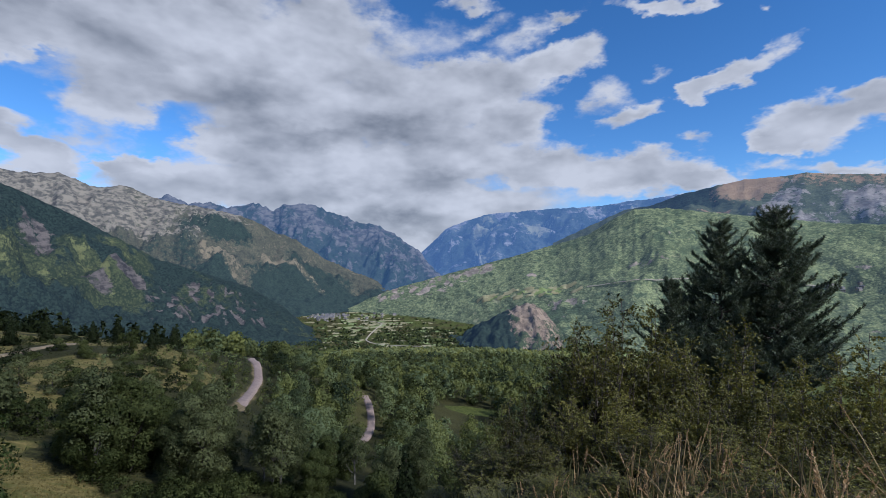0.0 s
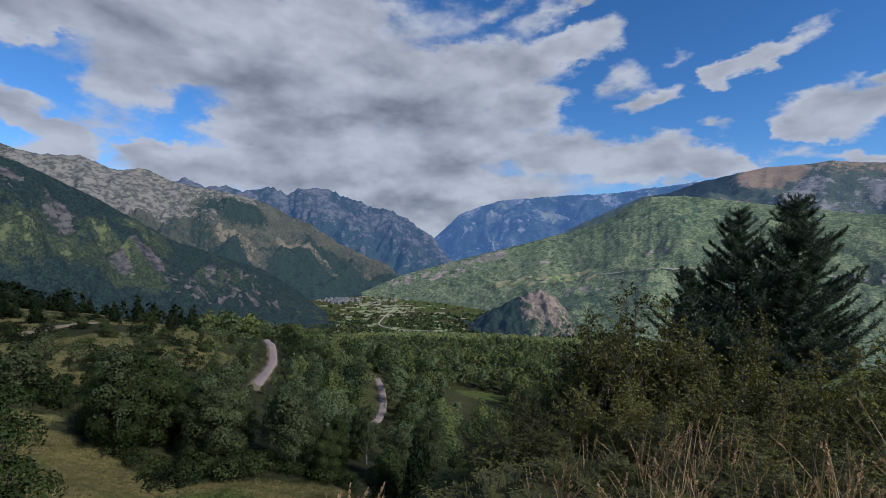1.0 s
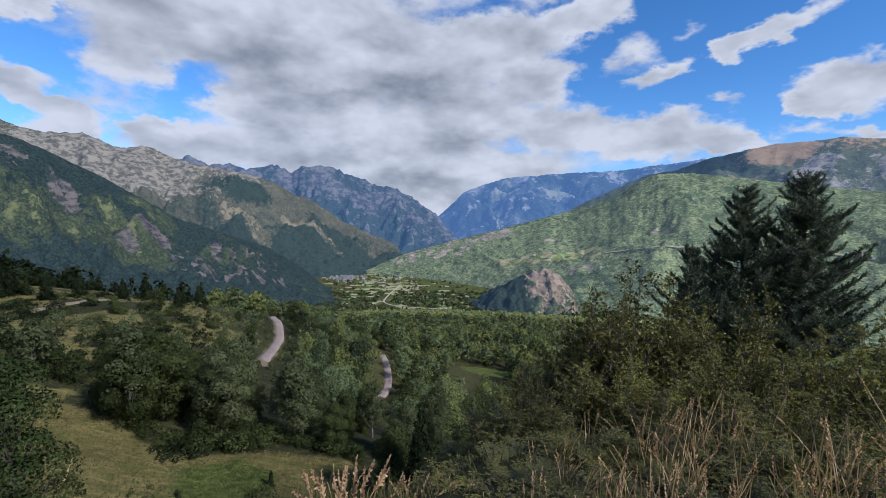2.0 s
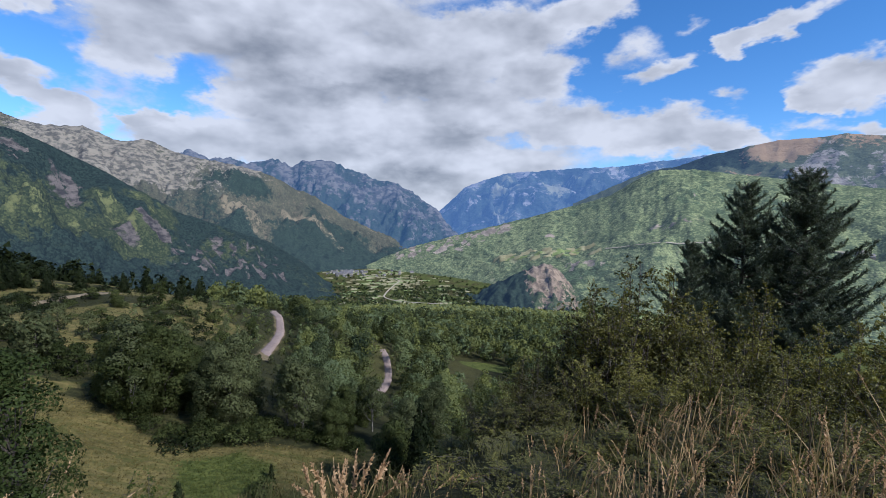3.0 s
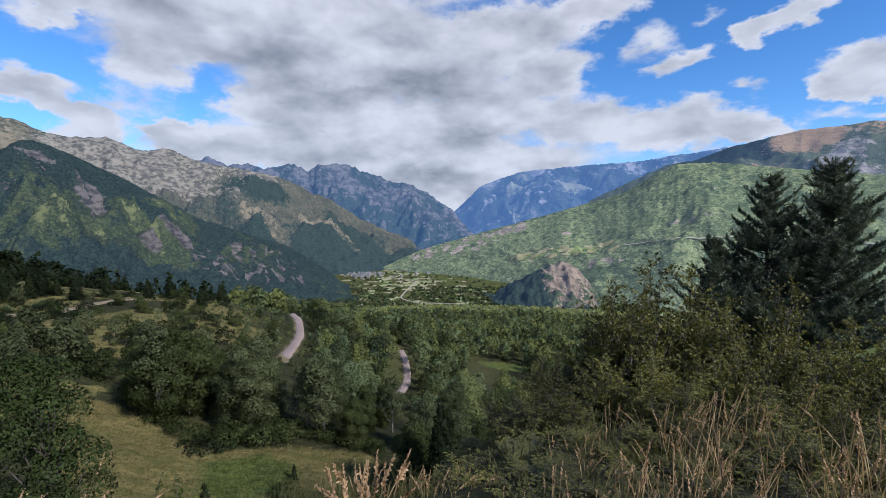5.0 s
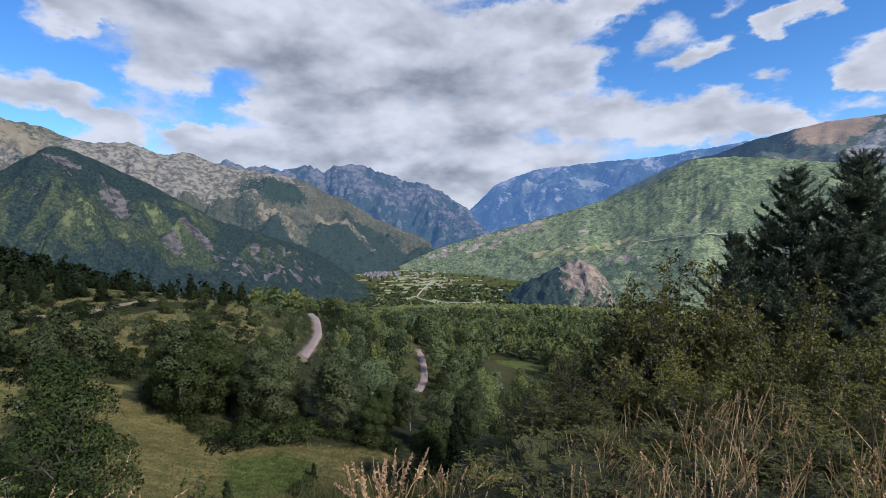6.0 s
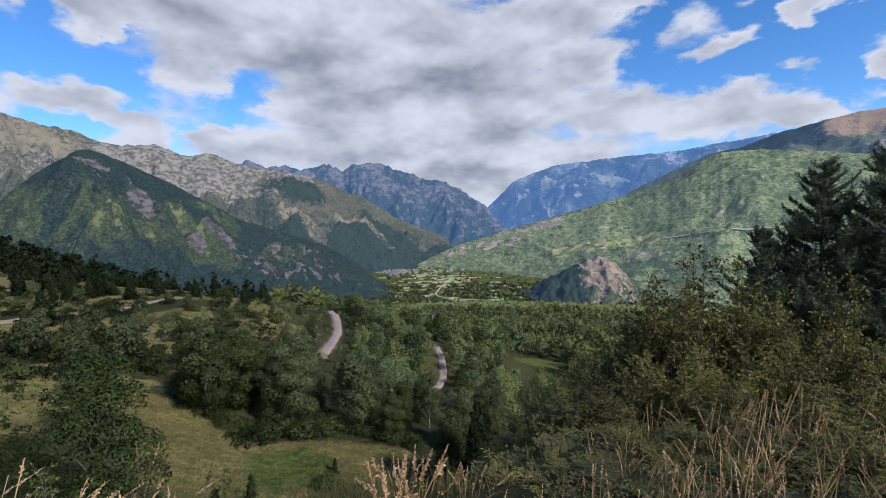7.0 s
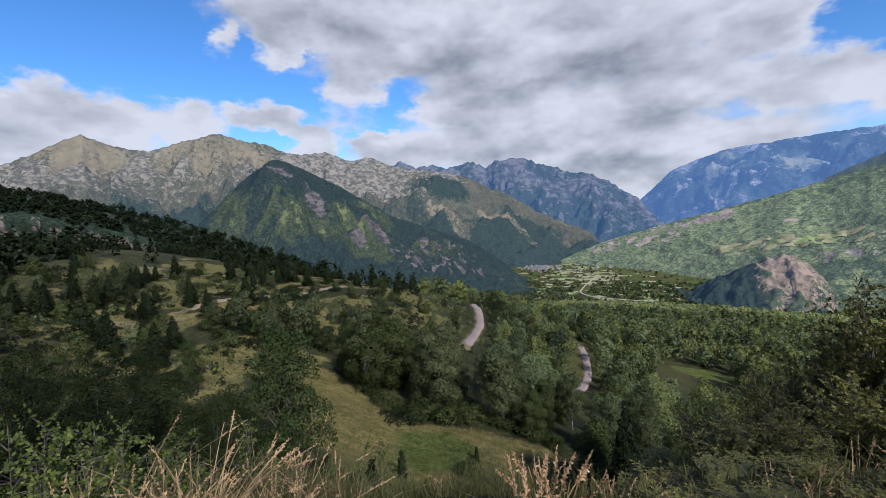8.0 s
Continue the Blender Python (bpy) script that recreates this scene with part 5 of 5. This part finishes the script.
stand(pine_tree("pine_tree", 7.1, 2.3, 8, "shorter bushy dark green pine", 0.15), 27.3, 20.5)["group"] = "pine trees"


def thorn_bush(name, height, seed, label, leaf, stems=30, spread=0.8, leaf_len=0.034, per=11, gap=0.10, cat="bush", bough=0.75):
    """A thorny bush: many stems with side shoots, these with short leafy twigs."""
    r = np.random.default_rng(seed)
    base = new(name)
    wood, pos, way = [], [], []
    for k in range(stems):
        a = r.uniform(0, 6.283)
        H = height * (1.0 if k < 2 else r.uniform(0.3, 0.8))
        out = spread * r.uniform(0.15, 1.15) * (0.3 if k < 2 else 1)
        b0 = np.array([math.cos(a) * 0.12, math.sin(a) * 0.12, -0.15])
        tip = np.array([math.cos(a) * out, math.sin(a) * out, H])
        mid = (b0 + tip) / 2 + np.array([math.cos(a), math.sin(a), 0]) * out * 0.25 + r.normal(0, 0.08, 3)
        q = [b0 * (1 - s) ** 2 + mid * 2 * s * (1 - s) + tip * s * s for s in np.linspace(0, 1, 7)]
        wood.append(tube([tuple(p) for p in q], list(np.linspace(0.015, 0.003, 7) * min(1, height / 2.3)), 5))
        for s in np.arange(0.14, 1.0, gap / H * (0.55 if k < 2 else 1)):
            p = b0 * (1 - s) ** 2 + mid * 2 * s * (1 - s) + tip * s * s
            L = r.uniform(0.2, 1.0) * bough * (1.22 - s) * min(1, height / 2) + 0.05
            d = unit(np.array([r.normal(), r.normal(), r.uniform(-0.1, 1.0)]))
            bend = p + d * L * 0.55 + np.array([0, 0, 0.10 * L])
            e = p + d * L + np.array([0, 0, r.uniform(-0.12, 0.22) * L])
            wood.append(tube([tuple(p), tuple(bend), tuple(e)], [0.005, 0.003, 0.0012], 3))
            for c in np.arange(0.12, 1.0, 0.075 / max(L, 0.08)):
                o = p + (bend - p) * (c / 0.55) if c < 0.55 else bend + (e - bend) * ((c - 0.55) / 0.45)
                t = unit(d * 0.7 + r.normal(0, 0.8, 3))
                ln = r.uniform(0.03, 0.13)
                u = r.random(per)[:, None]
                pos.append(o + t * ln * u + r.normal(0, 0.008, (per, 3)))
                way.append(unit(t + r.normal(0, 0.75, (per, 3))))
    part("wood", tubes_mesh("wood", wood, M_TWIG), base)
    pos, way = np.concatenate(pos), np.concatenate(way)
    n = len(pos)
    ln = leaf_len * rng.uniform(0.6, 1.35, (n, 1))
    w = unit(np.cross(way, rng.normal(0, 1, (n, 3)))) * ln * 0.36
    quads = np.stack([pos, pos + way * ln * 0.55 + w, pos + way * ln * 1.15, pos + way * ln * 0.55 - w], 1)
    part("foliage", quads_mesh("foliage", quads, leaf), base)
    return tagged(base, label, cat)


thorns = [thorn_bush("thorn_bush", 2.3, 51 + k, "olive green thorn bush with upright twiggy stems", M_THORN) for k in range(3)]
# azimuth, distance, elevation of the top
THORNS = [(20.1, 6.5, -4.6), (23.9, 6.8, -5.6), (9.3, 6.2, -16.4), (4.6, 6.2, -21.5), (13.5, 6.6, -13), (27.0, 7.0, -8.5), (32.7, 6.6, -6.4), (41.2, 6.2, -8.7), (0.5, 5.6, -27), (29.5, 5.6, -12.5), (36.5, 5.6, -12.5),
          (45.5, 6.2, -9), (16.5, 5.4, -16), (7.5, 5.2, -22.5), (22, 5.2, -15), (48, 5.2, -11), (17.5, 7.6, -11), (11.5, 5.0, -20), (33.5, 4.8, -17), (26, 4.7, -18.5), (42.5, 4.8, -15), (-2.5, 5.6, -31), (8, 4.1, -28), (15, 4.0, -25.5), (21, 3.9, -24), (28, 3.9, -22.5), (35, 3.8, -21), (42, 3.9, -18.5), (2.5, 4.3, -31), (5, 3.3, -34), (11, 3.3, -31), (-1.5, 3.6, -36), (16, 3.1, -30.5), (22, 3.0, -29.5), (8.5, 2.7, -37), (29, 3.0, -28), (36, 2.9, -27), (43, 2.9, -25), (18.6, 6.3, -7.5), (25.6, 6.6, -10), (38.6, 6.4, -9.5), (45, 7.0, -6.5)]
for k, (a, r, e) in enumerate(THORNS):
    src = thorns[k % 3]
    x, y = polar(a, r)
    s = (EYE + r * math.tan(radians(e)) - float(ground_z(x, y))) / 2.3
    m = Matrix.LocRotScale((x, y, float(ground_z(x, y)) - 0.03), Euler((0, 0, k * 1.9)), (max(s, 0.5), max(s, 0.5), s))
    src["group"] = "thorn bushes"
    if k < 3:
        src.matrix_basis = m
    else:
        ob = copy_thing(src, m)
        ob.matrix_basis = m

sapling = thorn_bush("ash_sapling", 1.0, 91, "young ash sapling with fresh green leaves among dry grass", M_LEAF_FRESH, 11, 0.42, 0.027, 9, 0.07, "sapling", 0.5)
SAPLINGS = [(-65.5, 4.4, -19.8), (-62.5, 4.2, -21), (-59, 4.3, -22.5), (-51.8, 4.0, -22.6), (-69, 4.0, -18.6), (-37.5, 5.5, -27), (-33, 6.0, -31), (33.5, 8.0, -14.5), (38, 8.4, -15), (-56.5, 5.0, -26), (-47, 5.5, -31), (-71.5, 4.3, -17.5), (-67.2, 4.8, -18.5), (-61, 4.9, -22.5), (-64, 3.7, -28), (-57.6, 3.7, -28), (-50.5, 4.4, -29), (-42, 5.2, -30), (-35.2, 5.6, -29)]
for k, (a, r, e) in enumerate(SAPLINGS):
    x, y = polar(a, r)
    z0 = float(ground_z(x, y))
    s = max((EYE + r * math.tan(radians(e)) - z0) / 1.0, 0.5)
    m = Matrix.LocRotScale((x, y, z0 - 0.02), Euler((0, 0, k * 2.3)), (min(s, 1.2), min(s, 1.2), s))
    sapling["group"] = "saplings"
    if k == 0:
        sapling.matrix_basis = m
    else:
        copy_thing(sapling, m).matrix_basis = m


def dry_grass():
    """Tall dry stalks with seed heads, and blades between them, over the edge of the bank."""
    stalk_q, seed_q, blade_q = [], [], []
    # bunches, each a fan of stalks from one root
    n = 520
    b_az = np.r_[rng.uniform(-82, 54, n), rng.normal(-15.5, 2.2, 9)]
    b_r = np.r_[1.8 + 2.5 * rng.random(n) ** 1.2, rng.uniform(2.0, 2.5, 9)]
    ok = rng.random(n + 9) < np.r_[np.interp(b_az[:n], [-82, -56, -47, -40, -34, -10, 0, 8, 16, 26, 54], [1.0, 1.0, 0.7, 0.35, 0.06, 0.04, 0.12, 0.18, 0.30, 0.5, 0.7]), np.ones(9)]
    b_az, b_r = b_az[ok], b_r[ok]
    size = np.where(np.abs(b_az + 15.5) < 6, 4, rng.integers(4, 20, len(b_az)))
    b_tall = np.interp(b_az, [-82, -58, -47, -40, -20, -14, -8, 4, 12, 20, 32, 54], [0.74, 0.66, 0.50, 0.40, 0.34, 0.42, 0.28, 0.26, 0.31, 0.44, 0.66, 0.80]) * rng.uniform(0.6, 1.12, len(b_az))
    b_lean = rng.normal(0, 0.13, (len(b_az), 2)) + np.array([0.05, 0.0])
    of = np.repeat(np.arange(len(b_az)), size)
    bx, by = polar(b_az, b_r)
    fan = rng.normal(0, 1, (len(of), 2))
    x, y = bx[of] + fan[:, 0] * 0.045, by[of] + fan[:, 1] * 0.045
    az = np.degrees(np.arctan2(x, y))
    z = ground_z(x, y) - 0.02
    tall = b_tall[of] * rng.uniform(0.5, 1.08, len(of))
    for i in range(len(az)):
        h = tall[i]
        seedy = rng.random() < (0.7 if -22 < az[i] < -8 else 0.24)
        lush = az[i] < -42
        lean = np.clip(b_lean[of[i]] * (1.8 if lush else 1.0) + fan[i] * (0.15 if lush else 0.10) + rng.normal(0, 0.05, 2), -0.5, 0.5)
        droop = rng.uniform(0.1, 1.2 if lush else 0.8)
        s = np.linspace(0, 1, 6)
        px = x[i] + lean[0] * h * (s + droop * s ** 3)
        py = y[i] + lean[1] * h * (s + droop * s ** 3)
        pz = z[i] + h * (s - 0.22 * droop * s ** 3)
        c = np.stack([px, py, pz], 1)
        a = rng.uniform(0, 6.283)
        w = np.array([math.cos(a), math.sin(a), 0])
        if seedy or rng.random() < 0.4:
            half = (0.0046 if seedy else 0.0036) * (1 - 0.5 * s)[:, None]
            L, R = c - w * half, c + w * half
            stalk_q.append(np.stack([L[:-1], R[:-1], R[1:], L[1:]], 1))
            if seedy:
                d = unit(c[-1] - c[-2])
                plump = 1.55 if -22 < az[i] < -8 else 1.0
                long = rng.uniform(0.09, 0.2) * (1.1 if plump > 1 else 1.0)
                k = 80 if plump > 1 else 44
                t = rng.random(k)[:, None]
                o = c[-1] + d * (t - 0.6) * long
                side = unit(rng.normal(0, 1, (k, 3)) + d * 2.2)
                ln = plump * rng.uniform(0.009, 0.017, (k, 1)) * (1.25 - 0.7 * np.abs(t - 0.35) * 1.4)
                ww = unit(np.cross(side, rng.normal(0, 1, (k, 3)))) * ln * 0.24
                seed_q.append(np.stack([o, o + side * ln * 0.5 + ww, o + side * ln, o + side * ln * 0.5 - ww], 1))
        else:
            half = (0.0046 if seedy else 0.0036) * (1 - 0.85 * s)[:, None]
            b = c.copy()
            b[:, 2] = z[i] + h * 0.75 * (s - 0.45 * s ** 3)
            b[:, :2] += (lean * h * 1.2)[None] * (s ** 2)[:, None]
            L, R = b - w * half, b + w * half
            blade_q.append(np.stack([L[:-1], R[:-1], R[1:], L[1:]], 1))
    tagged(new("dry_grass", quads_mesh("dry_grass", np.concatenate(stalk_q), M_STRAW)), "tall dry straw-coloured grass stalks on the bank", "grass", kind="stuff")
    tagged(new("seed_heads", quads_mesh("seed_heads", np.concatenate(seed_q), M_SEED)), "reddish dry seed heads of tall grass", "grass", kind="stuff")
    tagged(new("grass_blades", quads_mesh("grass_blades", np.concatenate(blade_q), M_STRAW)), "bent dry grass blades on the bank", "grass", kind="stuff")


dry_grass()


def undergrowth():
    """Low green and dry blades that hide the soil of the bank."""
    n = 15000
    az, r = rng.uniform(-85, 56, n), 1.2 + 9.0 * rng.random(n) ** 1.2
    x, y = polar(az, r)
    z = ground_z(x, y) - 0.02
    h = rng.uniform(0.12, 0.36, n) * np.where(az > -8, 0.55, 1.0) * np.clip(r / 4, 0.6, 1.5)
    a = rng.uniform(0, 6.283, n)
    w = np.stack([np.cos(a), np.sin(a), 0 * a], 1) * (0.004 * np.clip(r / 3, 1, 2.5))[:, None]
    o = np.stack([x, y, z], 1)
    lean = np.stack([rng.normal(0, 0.35, n), rng.normal(0, 0.35, n), np.ones(n)], 1)
    mid, tip = o + lean * (h * 0.6)[:, None], o + lean * h[:, None] + np.stack([lean[:, 0] * h * 0.5, lean[:, 1] * h * 0.5, 0 * h], 1)
    q = np.concatenate([np.stack([o - w, o + w, mid + w * 0.8, mid - w * 0.8], 1), np.stack([mid - w * 0.8, mid + w * 0.8, tip + w * 0.1, tip - w * 0.1], 1)])
    tagged(new("undergrowth", quads_mesh("undergrowth", q, M_GRASS)), "short green and withered grass covering the bank", "grass", kind="stuff")


undergrowth()

# ---- the valley: fields, village, hedges, hillside road ----
M_FIELD = [plain_mat("hay_field", (0.22, 0.20, 0.105), (0.30, 0.268, 0.150), 0.05), plain_mat("green_field", (0.15, 0.195, 0.07), (0.21, 0.255, 0.10), 0.05), plain_mat("mown_field", (0.24, 0.222, 0.120), (0.31, 0.285, 0.165), 0.05)]
M_ROOF = plain_mat("slate_roof", (0.09, 0.09, 0.10), (0.15, 0.145, 0.15), 0.5)
M_WALL = plain_mat("stone_wall", (0.19, 0.175, 0.155), (0.28, 0.26, 0.235), 0.4)
M_DOOR = plain_mat("door_wood", (0.09, 0.06, 0.04), (0.15, 0.1, 0.065), 2.0)
M_PANE = plain_mat("window_pane", (0.02, 0.023, 0.028), (0.04, 0.045, 0.05), 0.5, 0.15, 0.0)
M_ASPHALT = plain_mat("pale_road", (0.29, 0.25, 0.19), (0.38, 0.335, 0.265), 0.2)


def field(az, r, wide, deep, turn, mat, label, surface=ground_z, lift=1.0):
    """One cultivated plot that follows the ground, with an uneven outline and a raised edge."""
    cx, cy = polar(az, r)
    g = 7
    u, v = np.meshgrid(np.linspace(-1, 1, g), np.linspace(-1, 1, g))
    f = 1 + 0.22 * fbm(u + az, v + r * 0.01, 2, 5)
    c, s = math.cos(turn), math.sin(turn)
    x = cx + (u * wide * c - v * deep * s) * f / 2
    y = cy + (u * wide * s + v * deep * c) * f / 2
    z = surface(x, y) + lift - 2.0 * (np.maximum(np.abs(u), np.abs(v)) > 0.99)
    i = np.arange(g * g).reshape(g, g)
    q = np.stack([i[:-1, :-1], i[:-1, 1:], i[1:, 1:], i[1:, :-1]], -1).reshape(-1, 4)
    ob = new("field", mesh_from("field", np.stack([x, y, z], -1).reshape(-1, 3), q, mat, True))
    return tagged(ob, label, "field", "valley fields")


LABELS = ["dry yellow hay field on the valley floor", "green pasture on the valley floor", "pale mown field on the valley floor"]
vr = np.random.default_rng(12)
for k in range(165):
    a, r = (vr.normal(-10.0, 3.8), vr.uniform(2120, 2840)) if k < 105 else (vr.uniform(-15, 1), vr.uniform(1700, 2120))
    kind = int(vr.integers(0, 3))
    field(a, r, vr.uniform(30, 90) * (1.0 if k < 105 else 0.6), vr.uniform(25, 60), vr.uniform(0, 3.14), M_FIELD[kind], LABELS[kind])
for k in range(16):
    a, r = vr.uniform(20.5, 27), vr.uniform(1500, 1720)
    kind = int(vr.integers(1, 3))
    field(a, r, vr.uniform(30, 70), vr.uniform(30, 60), vr.uniform(0, 3.14), M_FIELD[kind], LABELS[kind])
for k in range(40):
    a = vr.uniform(4.5, 17)
    r = on_hill(a, -4.9 + (a - 6) * 0.11 + vr.uniform(-0.45, 0.45))
    kind = int(vr.integers(0, 3))
    field(a, r, vr.uniform(26, 60), vr.uniform(16, 38), vr.uniform(-0.4, 0.4) - radians(a), M_FIELD[kind], LABELS[kind].replace("valley floor", "hill terrace"), hill_z, 6.0)


def house(name, wide, deep, tall):
    """A village house: plastered stone walls with openings, and a slate gable roof with eaves."""
    base = new(name)
    w, d = wide / 2, deep / 2
    bm = bmesh.new()
    bmesh.ops.create_cube(bm, size=1, matrix=Matrix.Translation((0, 0, tall / 2 - 1)) @ Matrix.Diagonal((wide, deep, tall + 2, 1)))
    for s in (-1, 1):
        tri = [bm.verts.new((s * w, -d, tall)), bm.verts.new((s * w, d, tall)), bm.verts.new((s * w, 0, tall + d * 0.8))]
        bm.faces.new(tri)
    me = bpy.data.meshes.new("wall")
    bm.to_mesh(me)
    bm.free()
    me.materials.append(M_WALL)
    wall = part("wall", me, base)
    for k, (wx, wz, ww, wh) in enumerate(((-0.28, 0.72, 1.1, 1.5), (0.28, 0.72, 1.1, 1.5), (0.28, 0.3, 1.1, 1.5), (-0.2, 0.14, 1.5, 2.3))):
        for side in (-1, 1):
            if k == 3 and side == 1:
                continue
            bm = bmesh.new()
            bmesh.ops.create_cube(bm, size=1, matrix=Matrix.Translation((wx * wide, side * d, max(wz * tall, wh / 2))) @ Matrix.Diagonal((ww, 0.16, wh, 1)))
            me = bpy.data.meshes.new("opening")
            bm.to_mesh(me)
            bm.free()
            me.materials.append(M_DOOR if k == 3 else M_PANE)
            part("door" if k == 3 else "window", me, wall, "brown wooden door" if k == 3 else "dark window in a stone wall")
    bm = bmesh.new()
    e, t = 0.6, 0.35
    for s in (-1, 1):
        lo, hi = Vector((0, s * (d + e), tall - e * 0.8)), Vector((0, 0, tall + d * 0.8 + 0.1))
        vs = [bm.verts.new((x, p.y, p.z + h)) for h in (0, t) for x, p in ((-w - e, lo), (w + e, lo), (w + e, hi), (-w - e, hi))]
        for f in ((0, 1, 2, 3), (4, 5, 6, 7), (0, 1, 5, 4), (1, 2, 6, 5), (2, 3, 7, 6), (3, 0, 4, 7)):
            bm.faces.new([vs[i] for i in f])
    bmesh.ops.recalc_face_normals(bm, faces=bm.faces)
    me = bpy.data.meshes.new("roof")
    bm.to_mesh(me)
    bm.free()
    me.materials.append(M_ROOF)
    part("roof", me, base)
    bm = bmesh.new()
    bmesh.ops.create_cube(bm, size=1, matrix=Matrix.Translation((w * 0.5, 0, tall + d * 0.8 + 0.5)) @ Matrix.Diagonal((0.9, 0.9, 1.8, 1)))
    me = bpy.data.meshes.new("chimney")
    bm.to_mesh(me)
    bm.free()
    me.materials.append(M_WALL)
    part("chimney", me, base)
    return tagged(base, "stone village house with grey slate gable roof", "house", "village houses")


for shape, (wide, deep, tall) in enumerate(((14, 10, 7), (20, 12, 9), (11, 9, 6))):
    first = house("house", wide, deep, tall)
    for k in range(26):
        if k < 22:
            a, r = vr.normal(-14.3, 1.1), vr.normal(2620, 55)
        else:
            a, r = vr.uniform(-16, -6), vr.uniform(2250, 2800)
        x, y = polar(a, r)
        m = Matrix.LocRotScale((x, y, float(ground_z(x, y))), Euler((0, 0, vr.uniform(0, 3.14))), None)
        if k:
            copy_thing(first, m)
        else:
            first.matrix_basis = m

hamlet = house("house", 14, 10, 7)
hamlet["group"] = "hamlet houses"
for k in range(14):
    a = vr.uniform(39.5, 44)
    r = on_hill(a, -2.8 + vr.uniform(-0.35, 0.35))
    x, y = polar(a, r)
    m = Matrix.LocRotScale((x, y, float(hill_z(np.array([x]), np.array([y]))[0]) + 1.0), Euler((0, 0, vr.uniform(0, 3.14))), None)
    if k:
        copy_thing(hamlet, m)
    else:
        hamlet.matrix_basis = m

VALLEY_ROAD = [(-1.5, 1690), (-4.5, 1705), (-6.5, 1725), (-8.6, 1770), (-9.6, 1840), (-9.4, 1930), (-8.8, 2060), (-8.1, 2200), (-7.7, 2300), (-9.5, 2420), (-12.5, 2540)]
ribbon("valley_road", VALLEY_ROAD, 6.5, M_ASPHALT, "pale road winding across the valley floor", 2.5)
road_az = np.arange(18.0, 41, 0.5)
road_r = np.array([on_hill(a, float(np.interp(a, [18, 19.7, 21.5, 24.5, 28.4, 33, 41], [-3.5, -3.35, -2.98, -2.68, -2.46, -2.5, -2.9]))) for a in road_az])
road_r = np.convolve(np.pad(road_r, 3, mode="edge"), np.ones(7) / 7, mode="valid")
ribbon("hillside_road", list(zip(road_az.tolist(), road_r.tolist())), 6.5, M_ASPHALT, "pale road cut level across the wooded hillside", 5.0, surface=hill_z, bank=3.0, steps=140)


def far_mesh(name, quads, mat, sprays, r, facing):
    me = quads_mesh(name, quads, mat, facing)
    me.attributes.new("tint", "FLOAT", "POINT").data.foreach_set("value", np.repeat(r.random(len(quads) // sprays), sprays * 3).astype(np.float32))
    return me


def far_trees(name, x, y, z, h, sprays, mat, label, seed):
    """Distant tree crowns as leafy clumps."""
    r = np.random.default_rng(seed)
    shapes = crown_shapes(4, sprays, 0.28 if sprays < 15 else 0.125, 0.42)
    kind, turn = r.integers(0, 4, len(x)), r.uniform(0, 6.28, len(x))
    out, faces_to = [], []
    for k, (q, f) in enumerate(shapes):
        s = np.where(kind == k)[0]
        c, n = np.cos(turn[s])[:, None, None], np.sin(turn[s])[:, None, None]
        hh = h[s][:, None, None]
        out.append(np.stack([(q[None, ..., 0] * c - q[None, ..., 1] * n) * hh * 1.2 + x[s][:, None, None], (q[None, ..., 0] * n + q[None, ..., 1] * c) * hh * 1.2 + y[s][:, None, None], q[None, ..., 2] * hh + z[s][:, None, None] - 0.5], -1).reshape(-1, 3, 3))
        c, n = c[:, :, 0], n[:, :, 0]
        faces_to.append(np.stack([f[None, :, 0] * c - f[None, :, 1] * n, f[None, :, 0] * n + f[None, :, 1] * c, f[None, :, 2] + 0 * c], -1).reshape(-1, 3))
    return tagged(new(name, far_mesh(name, np.concatenate(out), mat, sprays, r, np.concatenate(faces_to))), label, "woodland", kind="stuff")


M_VALLEY_TREE = woods_mat("poplar_leaves", (0.030, 0.044, 0.020), (0.135, 0.160, 0.066))
n = 9000
a, r = vr.uniform(-19, 30, n), np.where(vr.random(n) < 0.72, vr.uniform(1500, 2120, n), vr.uniform(2120, 2880, n))
x, y = polar(a, r)
ok = (fbm(x / 70, y / 70, 3, 90) > np.where(r < 2120, -0.18, 0.06)) & ~near_line(x, y, VALLEY_ROAD, 26) & ((a < 4) | (r < 1900))
far_trees("valley_trees", x[ok], y[ok], ground_z(x[ok], y[ok]), vr.uniform(4.5, 9.5, ok.sum()), 12, M_VALLEY_TREE, "hedges and groves between the valley fields", 3)

n = 6500
a, r = vr.uniform(-86, -35.5, n), vr.uniform(305, 640, n)
x, y = polar(a, r)
ok = (spot(a, (r - 260) / 340, -66, 0.56, 11, 0.26) < 0.15) & (r < 606)
far_trees("ridge_pines", x[ok], y[ok], ridge_z(x[ok], y[ok]), vr.uniform(3.5, 8, ok.sum()), 30, M_LEAF_DARK, "dark pines covering the near ridge", 9)
